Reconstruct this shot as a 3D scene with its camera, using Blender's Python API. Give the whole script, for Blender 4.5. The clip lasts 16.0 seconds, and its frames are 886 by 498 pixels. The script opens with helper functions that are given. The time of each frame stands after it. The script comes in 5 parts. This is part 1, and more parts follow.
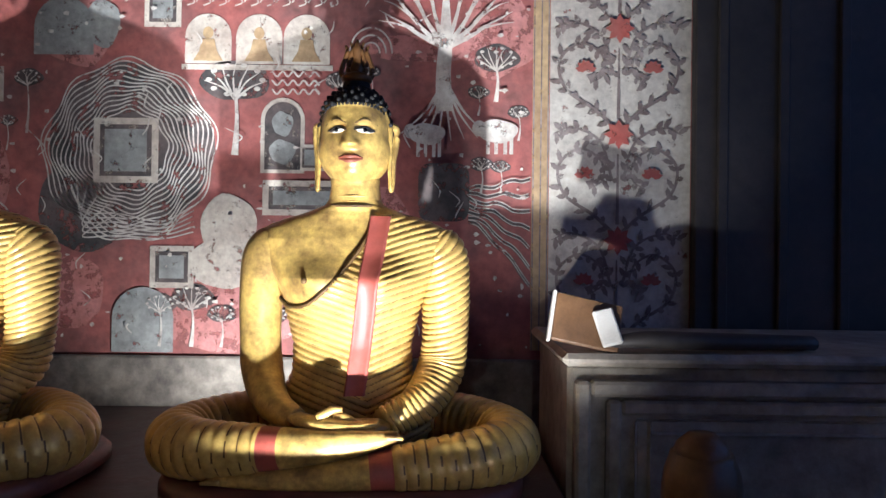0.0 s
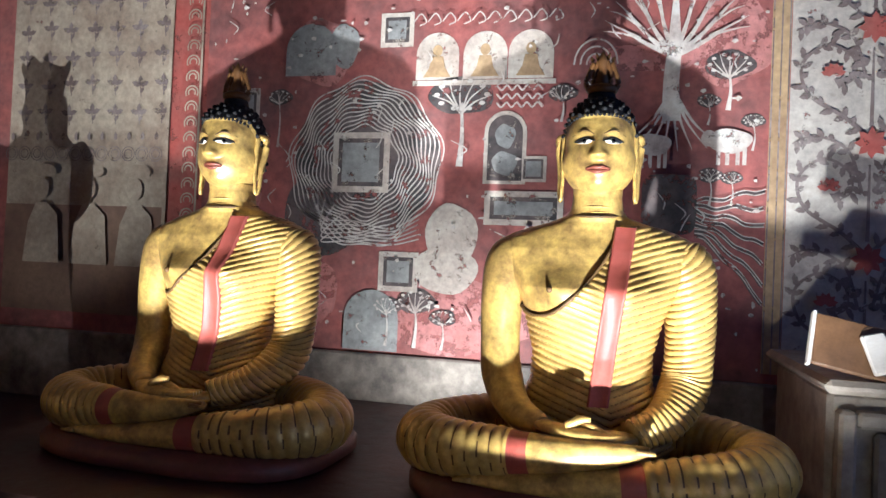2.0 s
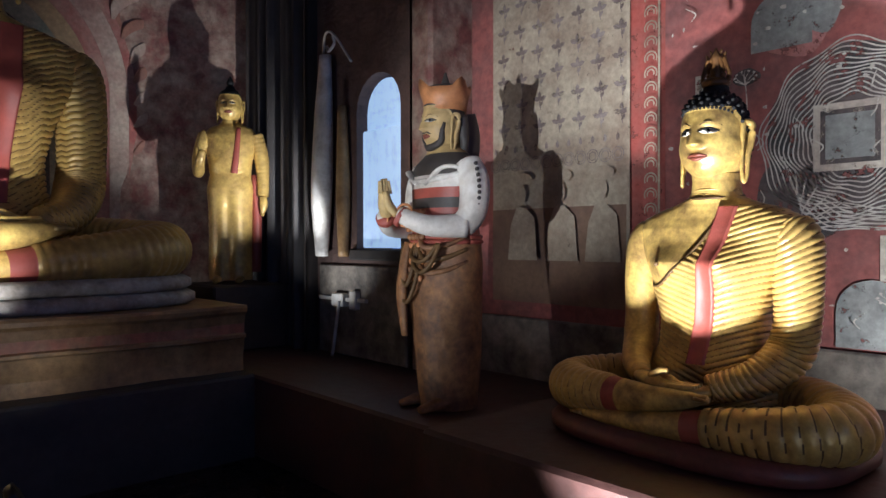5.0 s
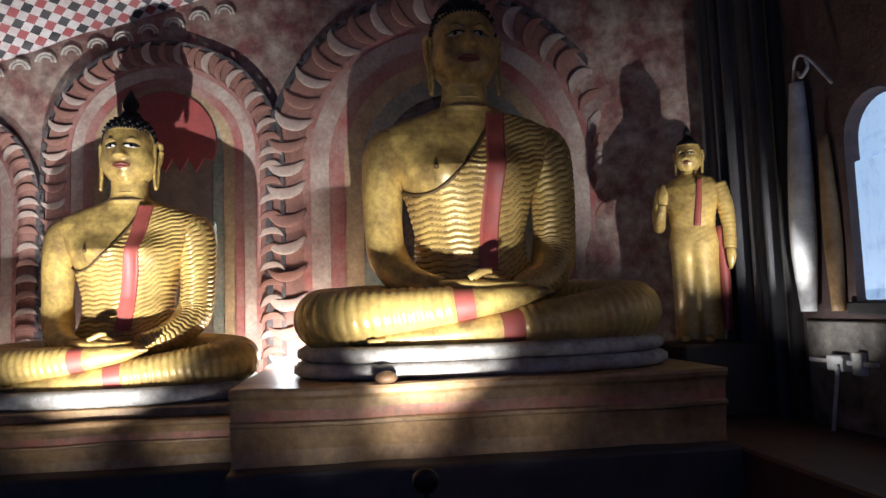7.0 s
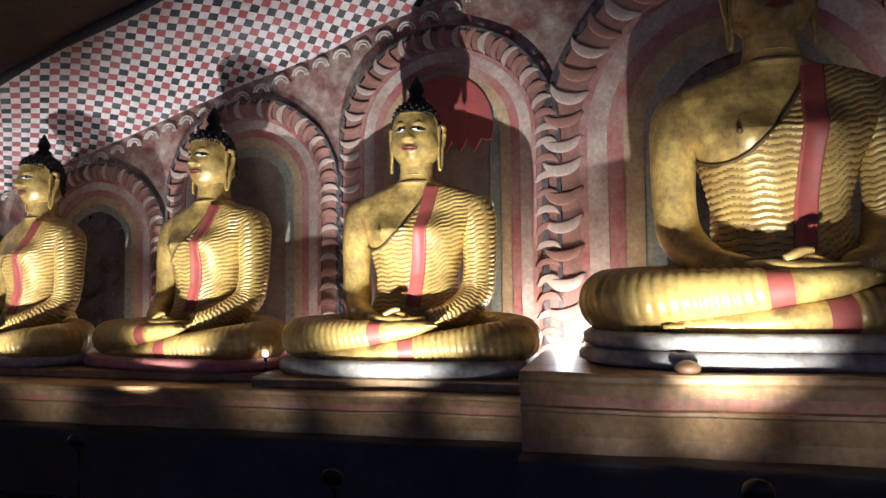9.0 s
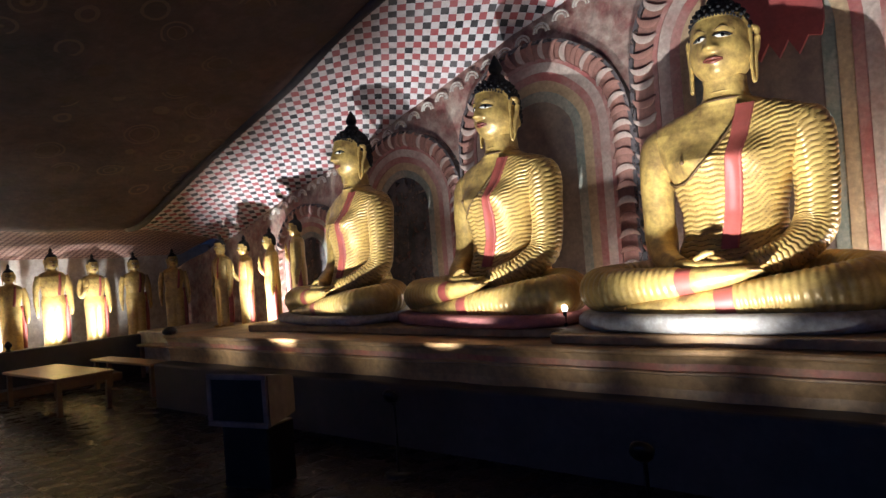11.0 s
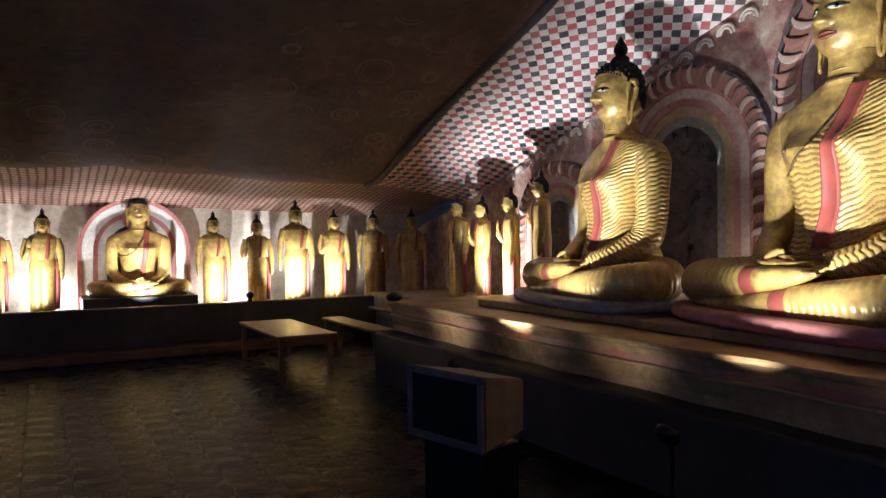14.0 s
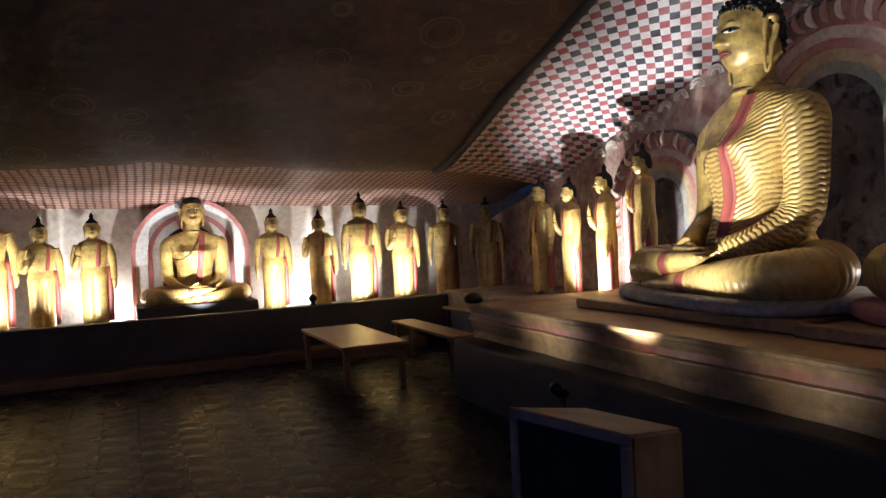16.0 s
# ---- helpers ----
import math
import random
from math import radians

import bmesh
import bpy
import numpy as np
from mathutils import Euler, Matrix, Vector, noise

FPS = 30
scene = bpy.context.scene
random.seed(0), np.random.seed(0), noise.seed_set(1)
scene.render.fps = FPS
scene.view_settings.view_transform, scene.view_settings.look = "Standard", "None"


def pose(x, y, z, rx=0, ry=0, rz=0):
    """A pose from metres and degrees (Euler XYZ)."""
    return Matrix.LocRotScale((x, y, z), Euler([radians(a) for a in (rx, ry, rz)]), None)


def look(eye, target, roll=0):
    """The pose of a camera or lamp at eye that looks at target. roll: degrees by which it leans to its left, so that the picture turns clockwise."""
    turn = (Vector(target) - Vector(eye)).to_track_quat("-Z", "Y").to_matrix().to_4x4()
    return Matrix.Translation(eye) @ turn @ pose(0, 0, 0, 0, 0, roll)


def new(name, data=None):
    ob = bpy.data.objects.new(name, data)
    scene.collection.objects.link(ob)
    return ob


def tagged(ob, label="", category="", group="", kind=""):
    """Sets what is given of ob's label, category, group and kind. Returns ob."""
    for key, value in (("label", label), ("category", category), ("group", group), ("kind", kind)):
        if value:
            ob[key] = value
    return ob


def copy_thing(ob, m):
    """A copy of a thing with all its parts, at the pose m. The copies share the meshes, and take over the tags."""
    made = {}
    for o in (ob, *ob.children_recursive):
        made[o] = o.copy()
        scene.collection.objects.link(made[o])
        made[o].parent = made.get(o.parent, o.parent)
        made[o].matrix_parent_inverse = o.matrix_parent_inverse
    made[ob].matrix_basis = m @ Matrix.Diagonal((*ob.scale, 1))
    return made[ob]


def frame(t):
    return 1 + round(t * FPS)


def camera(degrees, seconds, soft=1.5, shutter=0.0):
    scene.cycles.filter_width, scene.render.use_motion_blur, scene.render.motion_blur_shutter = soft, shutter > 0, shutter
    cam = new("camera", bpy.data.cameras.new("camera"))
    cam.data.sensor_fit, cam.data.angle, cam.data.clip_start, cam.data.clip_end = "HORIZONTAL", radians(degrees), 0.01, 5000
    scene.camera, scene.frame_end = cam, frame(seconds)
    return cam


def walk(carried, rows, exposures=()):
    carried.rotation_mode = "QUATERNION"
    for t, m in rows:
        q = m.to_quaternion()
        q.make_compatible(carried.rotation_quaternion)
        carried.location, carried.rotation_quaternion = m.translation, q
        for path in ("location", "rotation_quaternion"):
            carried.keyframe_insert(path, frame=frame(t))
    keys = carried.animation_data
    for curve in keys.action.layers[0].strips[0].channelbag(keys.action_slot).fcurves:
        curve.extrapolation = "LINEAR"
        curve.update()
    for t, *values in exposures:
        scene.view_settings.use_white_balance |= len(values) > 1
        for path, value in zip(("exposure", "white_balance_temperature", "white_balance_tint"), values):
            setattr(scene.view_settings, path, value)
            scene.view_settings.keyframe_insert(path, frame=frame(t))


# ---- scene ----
cam = camera(65.5, 16.0)
EXPOSURES = [(0.0, 0.1, 5350.0, 10.0), (1.0, 0.0, 5350.0, 10.0), (1.5, -0.36, 5350.0, 10.0), (2.0, 0.15, 5350.0, 10.0), (3.0, 0.12, 5350.0, 10.0), (16.0, 0.12, 5350.0, 10.0)]
METRES, EYE, TILT, LEAN, TURN = 5.0, 1.5, 0.3, -0.7, 0.0
ROWS = [
    (0.0, 0.0, 0.0, 0.0, -0.0, 0.0, 0.0),
    (0.5, -0.0023, -0.003, -0.0005, 1.01, 0.52, 0.04),
    (1.0, -0.0077, -0.0083, -0.0005, 5.12, 0.71, -0.17),
    (1.5, -0.0339, -0.009, -0.0031, 10.32, 0.65, -1.12),
    (2.0, -0.0583, -0.0126, -0.0023, 13.74, 0.76, -1.73),
    (2.5, -0.0758, -0.0194, -0.0036, 20.36, 0.86, -1.22),
    (3.0, -0.0818, -0.0206, -0.0039, 25.35, 0.97, -1.26),
    (5.5, -0.1241, -0.0411, -0.0009, 57.03, 1.72, 2.32),
    (6.0, -0.1439, -0.0339, 0.0027, 68.1, 5.07, 3.24),
    (6.5, -0.159, -0.0357, 0.0005, 76.61, 5.17, 3.45),
    (7.0, -0.1768, -0.0536, 0.0008, 83.42, 5.51, 2.33),
    (7.5, -0.1914, -0.0629, -0.0025, 88.41, 5.72, 1.39),
    (8.0, -0.2019, -0.0807, 0.002, 92.84, 4.86, 1.48),
    (8.5, -0.2151, -0.0994, 0.0028, 97.65, 5.13, 0.87),
    (9.0, -0.2294, -0.1069, 0.0029, 104.17, 4.47, 0.72),
    (9.5, -0.2516, -0.1015, 0.0063, 112.54, 3.66, 1.65),
    (12.0, -0.4035, -0.209, -0.0033, 136.9, 1.57, 1.82),
    (12.5, -0.4367, -0.2602, -0.0035, 140.22, 1.73, 0.32),
    (13.0, -0.4837, -0.307, -0.0094, 143.23, -0.12, 2.26),
    (13.5, -0.5335, -0.3519, -0.0089, 148.32, -1.1, 0.64),
    (14.0, -0.5648, -0.4125, -0.0097, 149.63, 0.04, -0.08),
    (14.5, -0.5796, -0.4628, -0.0095, 149.59, -1.08, 2.28),
    (15.0, -0.6109, -0.5181, -0.0054, 153.97, -0.07, 1.93),
    (15.5, -0.6366, -0.5787, -0.0098, 156.39, -0.31, 0.65),
    (16.0, -0.6557, -0.6359, -0.0055, 155.32, -0.62, 2.1),
]
walk(cam, [(t, pose(0, 0, EYE, TILT, LEAN, TURN) @ pose(METRES * x, METRES * y, METRES * z, 90 + pitch, roll, yaw)) for t, x, y, z, yaw, pitch, roll in ROWS], exposures=EXPOSURES)

# ---- world and lamps ----
def build_world():
    w = bpy.data.worlds.new("world")
    w.use_nodes = True
    scene.world = w
    bg = w.node_tree.nodes["Background"]
    bg.inputs["Color"].default_value = (0.20, 0.33, 0.75, 1)
    bg.inputs["Strength"].default_value = 0.5


build_world()
WARM = (1.0, 0.93, 0.82)


def spot(x, y, z, tx, ty, tz, watts, degrees=70, blend=0.9, size=0.025, colour=WARM):
    data = bpy.data.lights.new("spot", "SPOT")
    data.energy, data.spot_size, data.spot_blend = watts, radians(degrees), blend
    data.shadow_soft_size, data.color = size, colour
    ob = new("spot", data)
    ob.matrix_world = look((x, y, z), (tx, ty, tz))
    return ob


def bulb(x, y, z, watts, size=0.04, colour=WARM):
    data = bpy.data.lights.new("bulb", "POINT")
    data.energy, data.shadow_soft_size, data.color = watts, size, colour
    ob = new("bulb", data)
    ob.location = (x, y, z)
    return ob


# x, y, z of each floor lamp, the place it shines at, its power and its beam
LAMPS = [
    (-0.10, 1.00, 0.11, -0.20, 2.60, 1.42, 880, 56, 1.0),
    (-1.66, 1.00, -0.02, -1.85, 2.60, 1.46, 920, 54, 1.0),
    (-4.35, 0.55, 0.30, -3.90, 2.85, 1.70, 75, 56, 1.0),
    (-0.95, -5.60, 0.75, -3.72, 2.78, 2.25, 2300, 17, 1.0),
    (-4.35, 0.02, 0.68, -6.40, 0.28, 1.68, 680, 48, 1.0),
    (-5.10, -2.22, 0.44, -7.2, -2.40, 2.05, 900, 58, 1.0),
    (-5.60, -4.50, 0.46, -7.4, -4.75, 2.10, 640, 58, 1.0),
    (-5.70, -6.75, 0.46, -7.5, -7.05, 2.02, 540, 58, 1.0),
]
# low lamps behind the parapet and beside the small statues, aimed away from the room, then unseen spots, some added as
# fill
SIDE_AND_FILL_LAMPS = [
    (-6.45, -13.02, 0.56, -6.6, -13.9, 1.1, 260, 85),
    (-7.15, -13.02, 0.56, -7.35, -13.9, 1.1, 200, 85),
    (-2.60, -13.02, 0.56, -2.7, -13.9, 1.1, 160, 85),
    (-1.75, -13.02, 0.56, -1.7, -13.9, 1.1, 260, 85),
    (-4.20, -12.99, 0.54, -4.2, -14.0, 1.5, 230, 90),
    (-5.40, -13.02, 0.54, -5.3, -13.9, 1.0, 160, 85),
    (-7.75, -9.75, 0.62, -8.5, -9.7, 1.4, 400, 115),
    (-5.45, 3.02, 1.22, -7.2, 2.98, 2.4, 230, 50),
    # unseen spot added to brighten the jamb and plaster by the window
    (-5.80, 2.80, 0.80, -5.95, 3.45, 1.9, 26, 105),
    # weak unseen spots added to brighten the ledge faces
    (-5.95, -1.62, 0.50, -6.40, -1.60, 0.72, 3.2, 110),
    (-5.95, -3.40, 0.50, -6.40, -3.42, 0.72, 3.2, 110),
    (-5.95, -5.60, 0.50, -6.40, -5.60, 0.72, 3.2, 110),
    (-5.95, -2.55, 0.50, -6.40, -2.55, 0.72, 2.4, 110),
    (-5.95, -6.65, 0.50, -6.40, -6.65, 0.72, 2.0, 110),
    (-5.95, -7.95, 0.50, -6.40, -8.00, 0.72, 7.0, 120),
    (-5.10, -0.55, 0.62, -5.70, -0.55, 0.88, 3.5, 110),
    (-5.10, 0.85, 0.62, -5.70, 0.80, 0.88, 2.5, 110),
    (-0.98, 3.15, 0.70, -1.15, 3.9, 1.35, 75, 130),
    # unseen fill added for the seated statues' legs
    (0.50, 0.75, 0.60, -0.55, 2.5, 0.72, 12, 90),
    (0.10, 1.25, 0.62, 0.82, 3.9, 2.30, 120, 46),
    # one more unseen spot added for the tall ledge's face
    (-5.15, -0.05, 0.72, -6.05, 0.05, 0.82, 12, 75),
]
SMALL_BULBS = [
    (-7.85, -1.02, 1.12, 50),
    (-8.15, -3.50, 1.0, 12),
    (-8.3, -5.95, 1.0, 7),
    (-5.65, -14.20, 0.48, 36),
    (-4.85, -14.25, 0.48, 12),
    (-3.10, -14.20, 0.48, 36),
]
for a in SIDE_AND_FILL_LAMPS:
    spot(*a)
for a in LAMPS:
    spot(*a)
for a in SMALL_BULBS:
    bulb(*a)


# ---- materials ----
def material(name, colour, colour2=None, rough=0.7, metal=0.0, grain=18.0, stain=2.2, mix=0.6, bump=0.25, dist=0.01, spec=0.5):
    m = bpy.data.materials.new(name)
    m.use_nodes = True
    nt = m.node_tree
    b = nt.nodes["Principled BSDF"]
    b.inputs["Metallic"].default_value = metal
    b.inputs["Specular IOR Level"].default_value = spec
    co = nt.nodes.new("ShaderNodeTexCoord")
    n1, n2 = nt.nodes.new("ShaderNodeTexNoise"), nt.nodes.new("ShaderNodeTexNoise")
    for n, s in ((n1, grain), (n2, stain)):
        n.inputs["Scale"].default_value, n.inputs["Detail"].default_value, n.inputs["Roughness"].default_value = s, 7, 0.65
        nt.links.new(co.outputs["Object"], n.inputs["Vector"])
    c2 = colour2 or tuple(c * 0.45 for c in colour)
    r1 = nt.nodes.new("ShaderNodeValToRGB")
    r1.color_ramp.elements[0].position, r1.color_ramp.elements[1].position = 0.38, 0.68
    r1.color_ramp.elements[0].color, r1.color_ramp.elements[1].color = (*colour, 1), (*c2, 1)
    nt.links.new(n2.outputs["Fac"], r1.inputs["Fac"])
    mx = nt.nodes.new("ShaderNodeMix")
    mx.data_type, mx.blend_type = "RGBA", "OVERLAY"
    mx.inputs["Factor"].default_value = mix
    nt.links.new(r1.outputs["Color"], mx.inputs["A"])
    nt.links.new(n1.outputs["Fac"], mx.inputs["B"])
    nt.links.new(mx.outputs["Result"], b.inputs["Base Color"])
    rr = nt.nodes.new("ShaderNodeMapRange")
    rr.inputs["To Min"].default_value, rr.inputs["To Max"].default_value = max(rough - 0.15, 0.05), min(rough + 0.15, 1)
    nt.links.new(n1.outputs["Fac"], rr.inputs["Value"])
    nt.links.new(rr.outputs["Result"], b.inputs["Roughness"])
    bp = nt.nodes.new("ShaderNodeBump")
    bp.inputs["Strength"].default_value, bp.inputs["Distance"].default_value = bump, dist
    nt.links.new(n1.outputs["Fac"], bp.inputs["Height"])
    nt.links.new(bp.outputs["Normal"], b.inputs["Normal"])
    return m


def glow(name, colour, strength):
    m = bpy.data.materials.new(name)
    m.use_nodes = True
    b = m.node_tree.nodes["Principled BSDF"]
    b.inputs["Base Color"].default_value = (*colour, 1)
    b.inputs["Emission Color"].default_value = (*colour, 1)
    b.inputs["Emission Strength"].default_value = strength
    return m


GOLD = material("gold_paint", (0.62, 0.415, 0.11), (0.19, 0.11, 0.04), 0.36, 0.15, 30, 6.5, 0.75, 0.3, 0.006)
ROBE = material("gold_robe_paint", (0.63, 0.425, 0.115), (0.36, 0.22, 0.07), 0.34, 0.15, 26, 4.0, 0.5, 0.15, 0.006)
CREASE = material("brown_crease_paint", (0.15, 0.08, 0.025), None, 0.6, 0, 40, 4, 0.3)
SASH = material("red_sash_paint", (0.38, 0.08, 0.055), (0.24, 0.06, 0.045), 0.5, 0, 40, 5, 0.4)
HAIR = material("black_hair_paint", (0.012, 0.012, 0.014), (0.03, 0.028, 0.025), 0.75, 0, 60, 5, 0.3, spec=0.25)
LIPS = material("red_lip_paint", (0.30, 0.085, 0.05), None, 0.45)
EYEWHITE = material("white_eye_paint", (0.75, 0.71, 0.6), (0.6, 0.55, 0.45), 0.4)
BRONZE = material("bronze_finial", (0.22, 0.10, 0.03), (0.10, 0.05, 0.02), 0.45, 0.3)
WHITE = material("aged_white_paint", (0.74, 0.71, 0.66), (0.42, 0.38, 0.33), 0.6, 0, 22, 2.5, 0.5)
CUSHION = material("soiled_white_paint", (0.42, 0.38, 0.33), (0.20, 0.16, 0.12), 0.6, 0, 18, 5, 0.7)
BASE_RED = material("dark_red_base_paint", (0.16, 0.045, 0.035), (0.08, 0.03, 0.025), 0.5, 0, 22, 4, 0.6)
PINK = material("faded_red_paint", (0.55, 0.22, 0.19), (0.34, 0.12, 0.10), 0.6, 0, 22, 2.5, 0.5)
# near-black; also stands in for shade on the wall panel and ledge steps
DARK = material("dark_paint_and_shade", (0.035, 0.03, 0.028), (0.06, 0.05, 0.045), 0.6, 0, 15, 2)
REDWALL = material("red_mural_plaster", (0.35, 0.105, 0.09), (0.18, 0.085, 0.078), 0.7, 0, 14, 2.4, 0.8, 0.35, 0.012)
CREAMWALL = material("cream_mural_plaster", (0.52, 0.47, 0.39), (0.36, 0.30, 0.24), 0.65, 0, 12, 1.3, 0.6, 0.35, 0.012)
BROWNWALL = material("brown_mural_plaster", (0.20, 0.075, 0.06), (0.42, 0.33, 0.25), 0.6, 0, 9, 3.6, 1.0, 0.7, 0.03)
ROCK = material("dark_painted_rock", (0.14, 0.08, 0.062), (0.065, 0.048, 0.043), 0.75, 0, 6, 0.7, 0.7, 0.7, 0.05)
PLATFORM = material("sooty_red_platform", (0.075, 0.030, 0.024), (0.035, 0.022, 0.02), 0.5, 0, 14, 2.2, 0.7, 0.4, 0.012)
DADO = material("stained_dado_plaster", (0.30, 0.26, 0.21), (0.06, 0.05, 0.045), 0.7, 0, 9, 3.4, 0.9, 0.5, 0.015)
CASING = material("dull_grey_casing", (0.17, 0.13, 0.12), (0.09, 0.07, 0.065), 0.6, 0, 12, 4, 0.6)
LEDGE_RED = material("ledge_red_stripe", (0.42, 0.15, 0.085), (0.36, 0.22, 0.12), 0.55, 0, 14, 4.5, 0.7, 0.4, 0.012)
LEDGE = material("ledge_plaster", (0.46, 0.28, 0.115), (0.18, 0.09, 0.035), 0.5, 0, 14, 1.6, 0.7, 0.4, 0.012)
FLOOR = material("red_cement_tile", (0.032, 0.023, 0.022), (0.018, 0.015, 0.016), 0.28, 0, 5, 1.6, 0.6, 0.9, 0.02, 0.05)
GROUT = material("tile_grout", (0.010, 0.008, 0.008), None, 0.7, spec=0.1)
WOOD = material("worn_wood", (0.19, 0.10, 0.045), (0.10, 0.055, 0.03), 0.4, 0, 20, 3, 0.6)
STONE = material("grey_plaster", (0.42, 0.37, 0.30), (0.22, 0.18, 0.14), 0.7, 0, 11, 1.8, 0.8, 0.5, 0.015)
BLACKMETAL = material("black_metal", (0.02, 0.02, 0.022), None, 0.4, 0.6)


# ---- mesh helpers ----
def part(name, bm, mat, parent=None, label=""):
    me = bpy.data.meshes.new(name)
    bm.to_mesh(me)
    bm.free()
    me.materials.append(mat)
    ob = new(name, me)
    if parent:
        ob.parent = parent
    if label:
        ob["label"] = label
    return ob


def thing(name, label, category, group="", kind="", m=None):
    ob = new(name)
    ob.empty_display_size = 0.1
    if m is not None:
        ob.matrix_basis = m
    return tagged(ob, label, category, group, kind)


def box_bm(x0, y0, z0, x1, y1, z1, bevel=0.0, seg=1):
    bm = bmesh.new()
    bmesh.ops.create_cube(bm, size=1, matrix=Matrix.Translation(((x0 + x1) / 2, (y0 + y1) / 2, (z0 + z1) / 2)) @ Matrix.Diagonal((abs(x1 - x0), abs(y1 - y0), abs(z1 - z0), 1)))
    if bevel:
        bmesh.ops.bevel(bm, geom=bm.edges[:], offset=bevel, segments=seg, affect="EDGES")
    return bm


class Shape:
    """Collects grids of points into one mesh with several materials."""

    def __init__(self):
        self.v, self.f, self.m = [], [], []

    def grid(self, rows, mat, wrap=True, caps=True):
        """rows: lists of points; mat: a slot, or a function of (row, column) that gives one."""
        base, n = len(self.v), len(rows[0])
        for r in rows:
            self.v.extend(tuple(p) for p in r)
        for i in range(len(rows) - 1):
            for j in range(n if wrap else n - 1):
                k = (j + 1) % n
                a = base + i * n
                self.f.append((a + j, a + k, a + n + k, a + n + j))
                self.m.append(mat(i, j) if callable(mat) else mat)
        if caps and wrap:
            for i, flip in ((0, True), (len(rows) - 1, False)):
                ring = [base + i * n + j for j in range(n)]
                self.f.append(tuple(reversed(ring)) if flip else tuple(ring))
                self.m.append(mat(min(i, len(rows) - 2), 0) if callable(mat) else mat)

    def tube(self, path, radii, mat, n=16, steps=20, squash=1.0, fold=None, up=(0, 0, 1)):
        """A tube along a smooth path; fold(s, angle, point): height added to the radius."""
        pts, rad = smooth(path, steps), smooth([(r, 0, 0) for r in radii], steps)
        rows, L = [], 0.0
        for i, p in enumerate(pts):
            a, b = pts[max(i - 1, 0)], pts[min(i + 1, len(pts) - 1)]
            t = (b - a).normalized()
            if i:
                L += (p - pts[i - 1]).length
            u = Vector(up)
            u = (u - t * u.dot(t))
            u = u.normalized() if u.length > 1e-4 else t.orthogonal().normalized()
            w = t.cross(u)
            row = []
            for j in range(n):
                an = 2 * math.pi * j / n
                r = rad[i].x
                q = p + (u * math.cos(an) * squash + w * math.sin(an)) * r
                if fold:
                    q += (u * math.cos(an) + w * math.sin(an)) * fold(L, an, q)
                row.append(q)
            rows.append(row)
        self.grid(rows, mat)
        return rows

    def ball(self, c, r, mat, nu=12, nv=16, f=None):
        rows = []
        for i in range(nu + 1):
            th = math.pi * (0.02 + 0.96 * i / nu)
            row = []
            for j in range(nv):
                ph = 2 * math.pi * j / nv
                row.append(Vector((c[0] + r[0] * math.sin(th) * math.cos(ph), c[1] + r[1] * math.sin(th) * math.sin(ph), c[2] + r[2] * math.cos(th))))
            rows.append(row)
        rows.reverse()
        self.grid(rows, mat)

    def object(self, name, mats, smooth_faces=True, parent=None):
        me = bpy.data.meshes.new(name)
        me.from_pydata(self.v, [], self.f)
        for m in mats:
            me.materials.append(m)
        me.polygons.foreach_set("material_index", self.m)
        if smooth_faces:
            me.polygons.foreach_set("use_smooth", [True] * len(self.f))
        me.update()
        ob = new(name, me)
        if parent:
            ob.parent = parent
        return ob


def smooth(path, steps):
    """Catmull-Rom through the points, evenly in the parameter."""
    P = [Vector(p) for p in path]
    P = [2 * P[0] - P[1]] + P + [2 * P[-1] - P[-2]]
    out, spans = [], len(P) - 3
    for i in range(steps + 1):
        u = spans * i / steps
        k = min(int(u), spans - 1)
        t = u - k
        a, b, c, d = P[k:k + 4]
        out.append(0.5 * (2 * b + (c - a) * t + (2 * a - 5 * b + 4 * c - d) * t * t + (3 * b - a - 3 * c + d) * t ** 3))
    return out


def lerp(table, x):
    return float(np.interp(x, [a for a, _ in table], [b for _, b in table]))


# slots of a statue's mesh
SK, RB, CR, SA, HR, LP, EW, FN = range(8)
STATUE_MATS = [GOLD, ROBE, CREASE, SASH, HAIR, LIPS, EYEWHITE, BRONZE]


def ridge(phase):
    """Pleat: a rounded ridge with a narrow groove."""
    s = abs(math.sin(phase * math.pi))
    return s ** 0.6


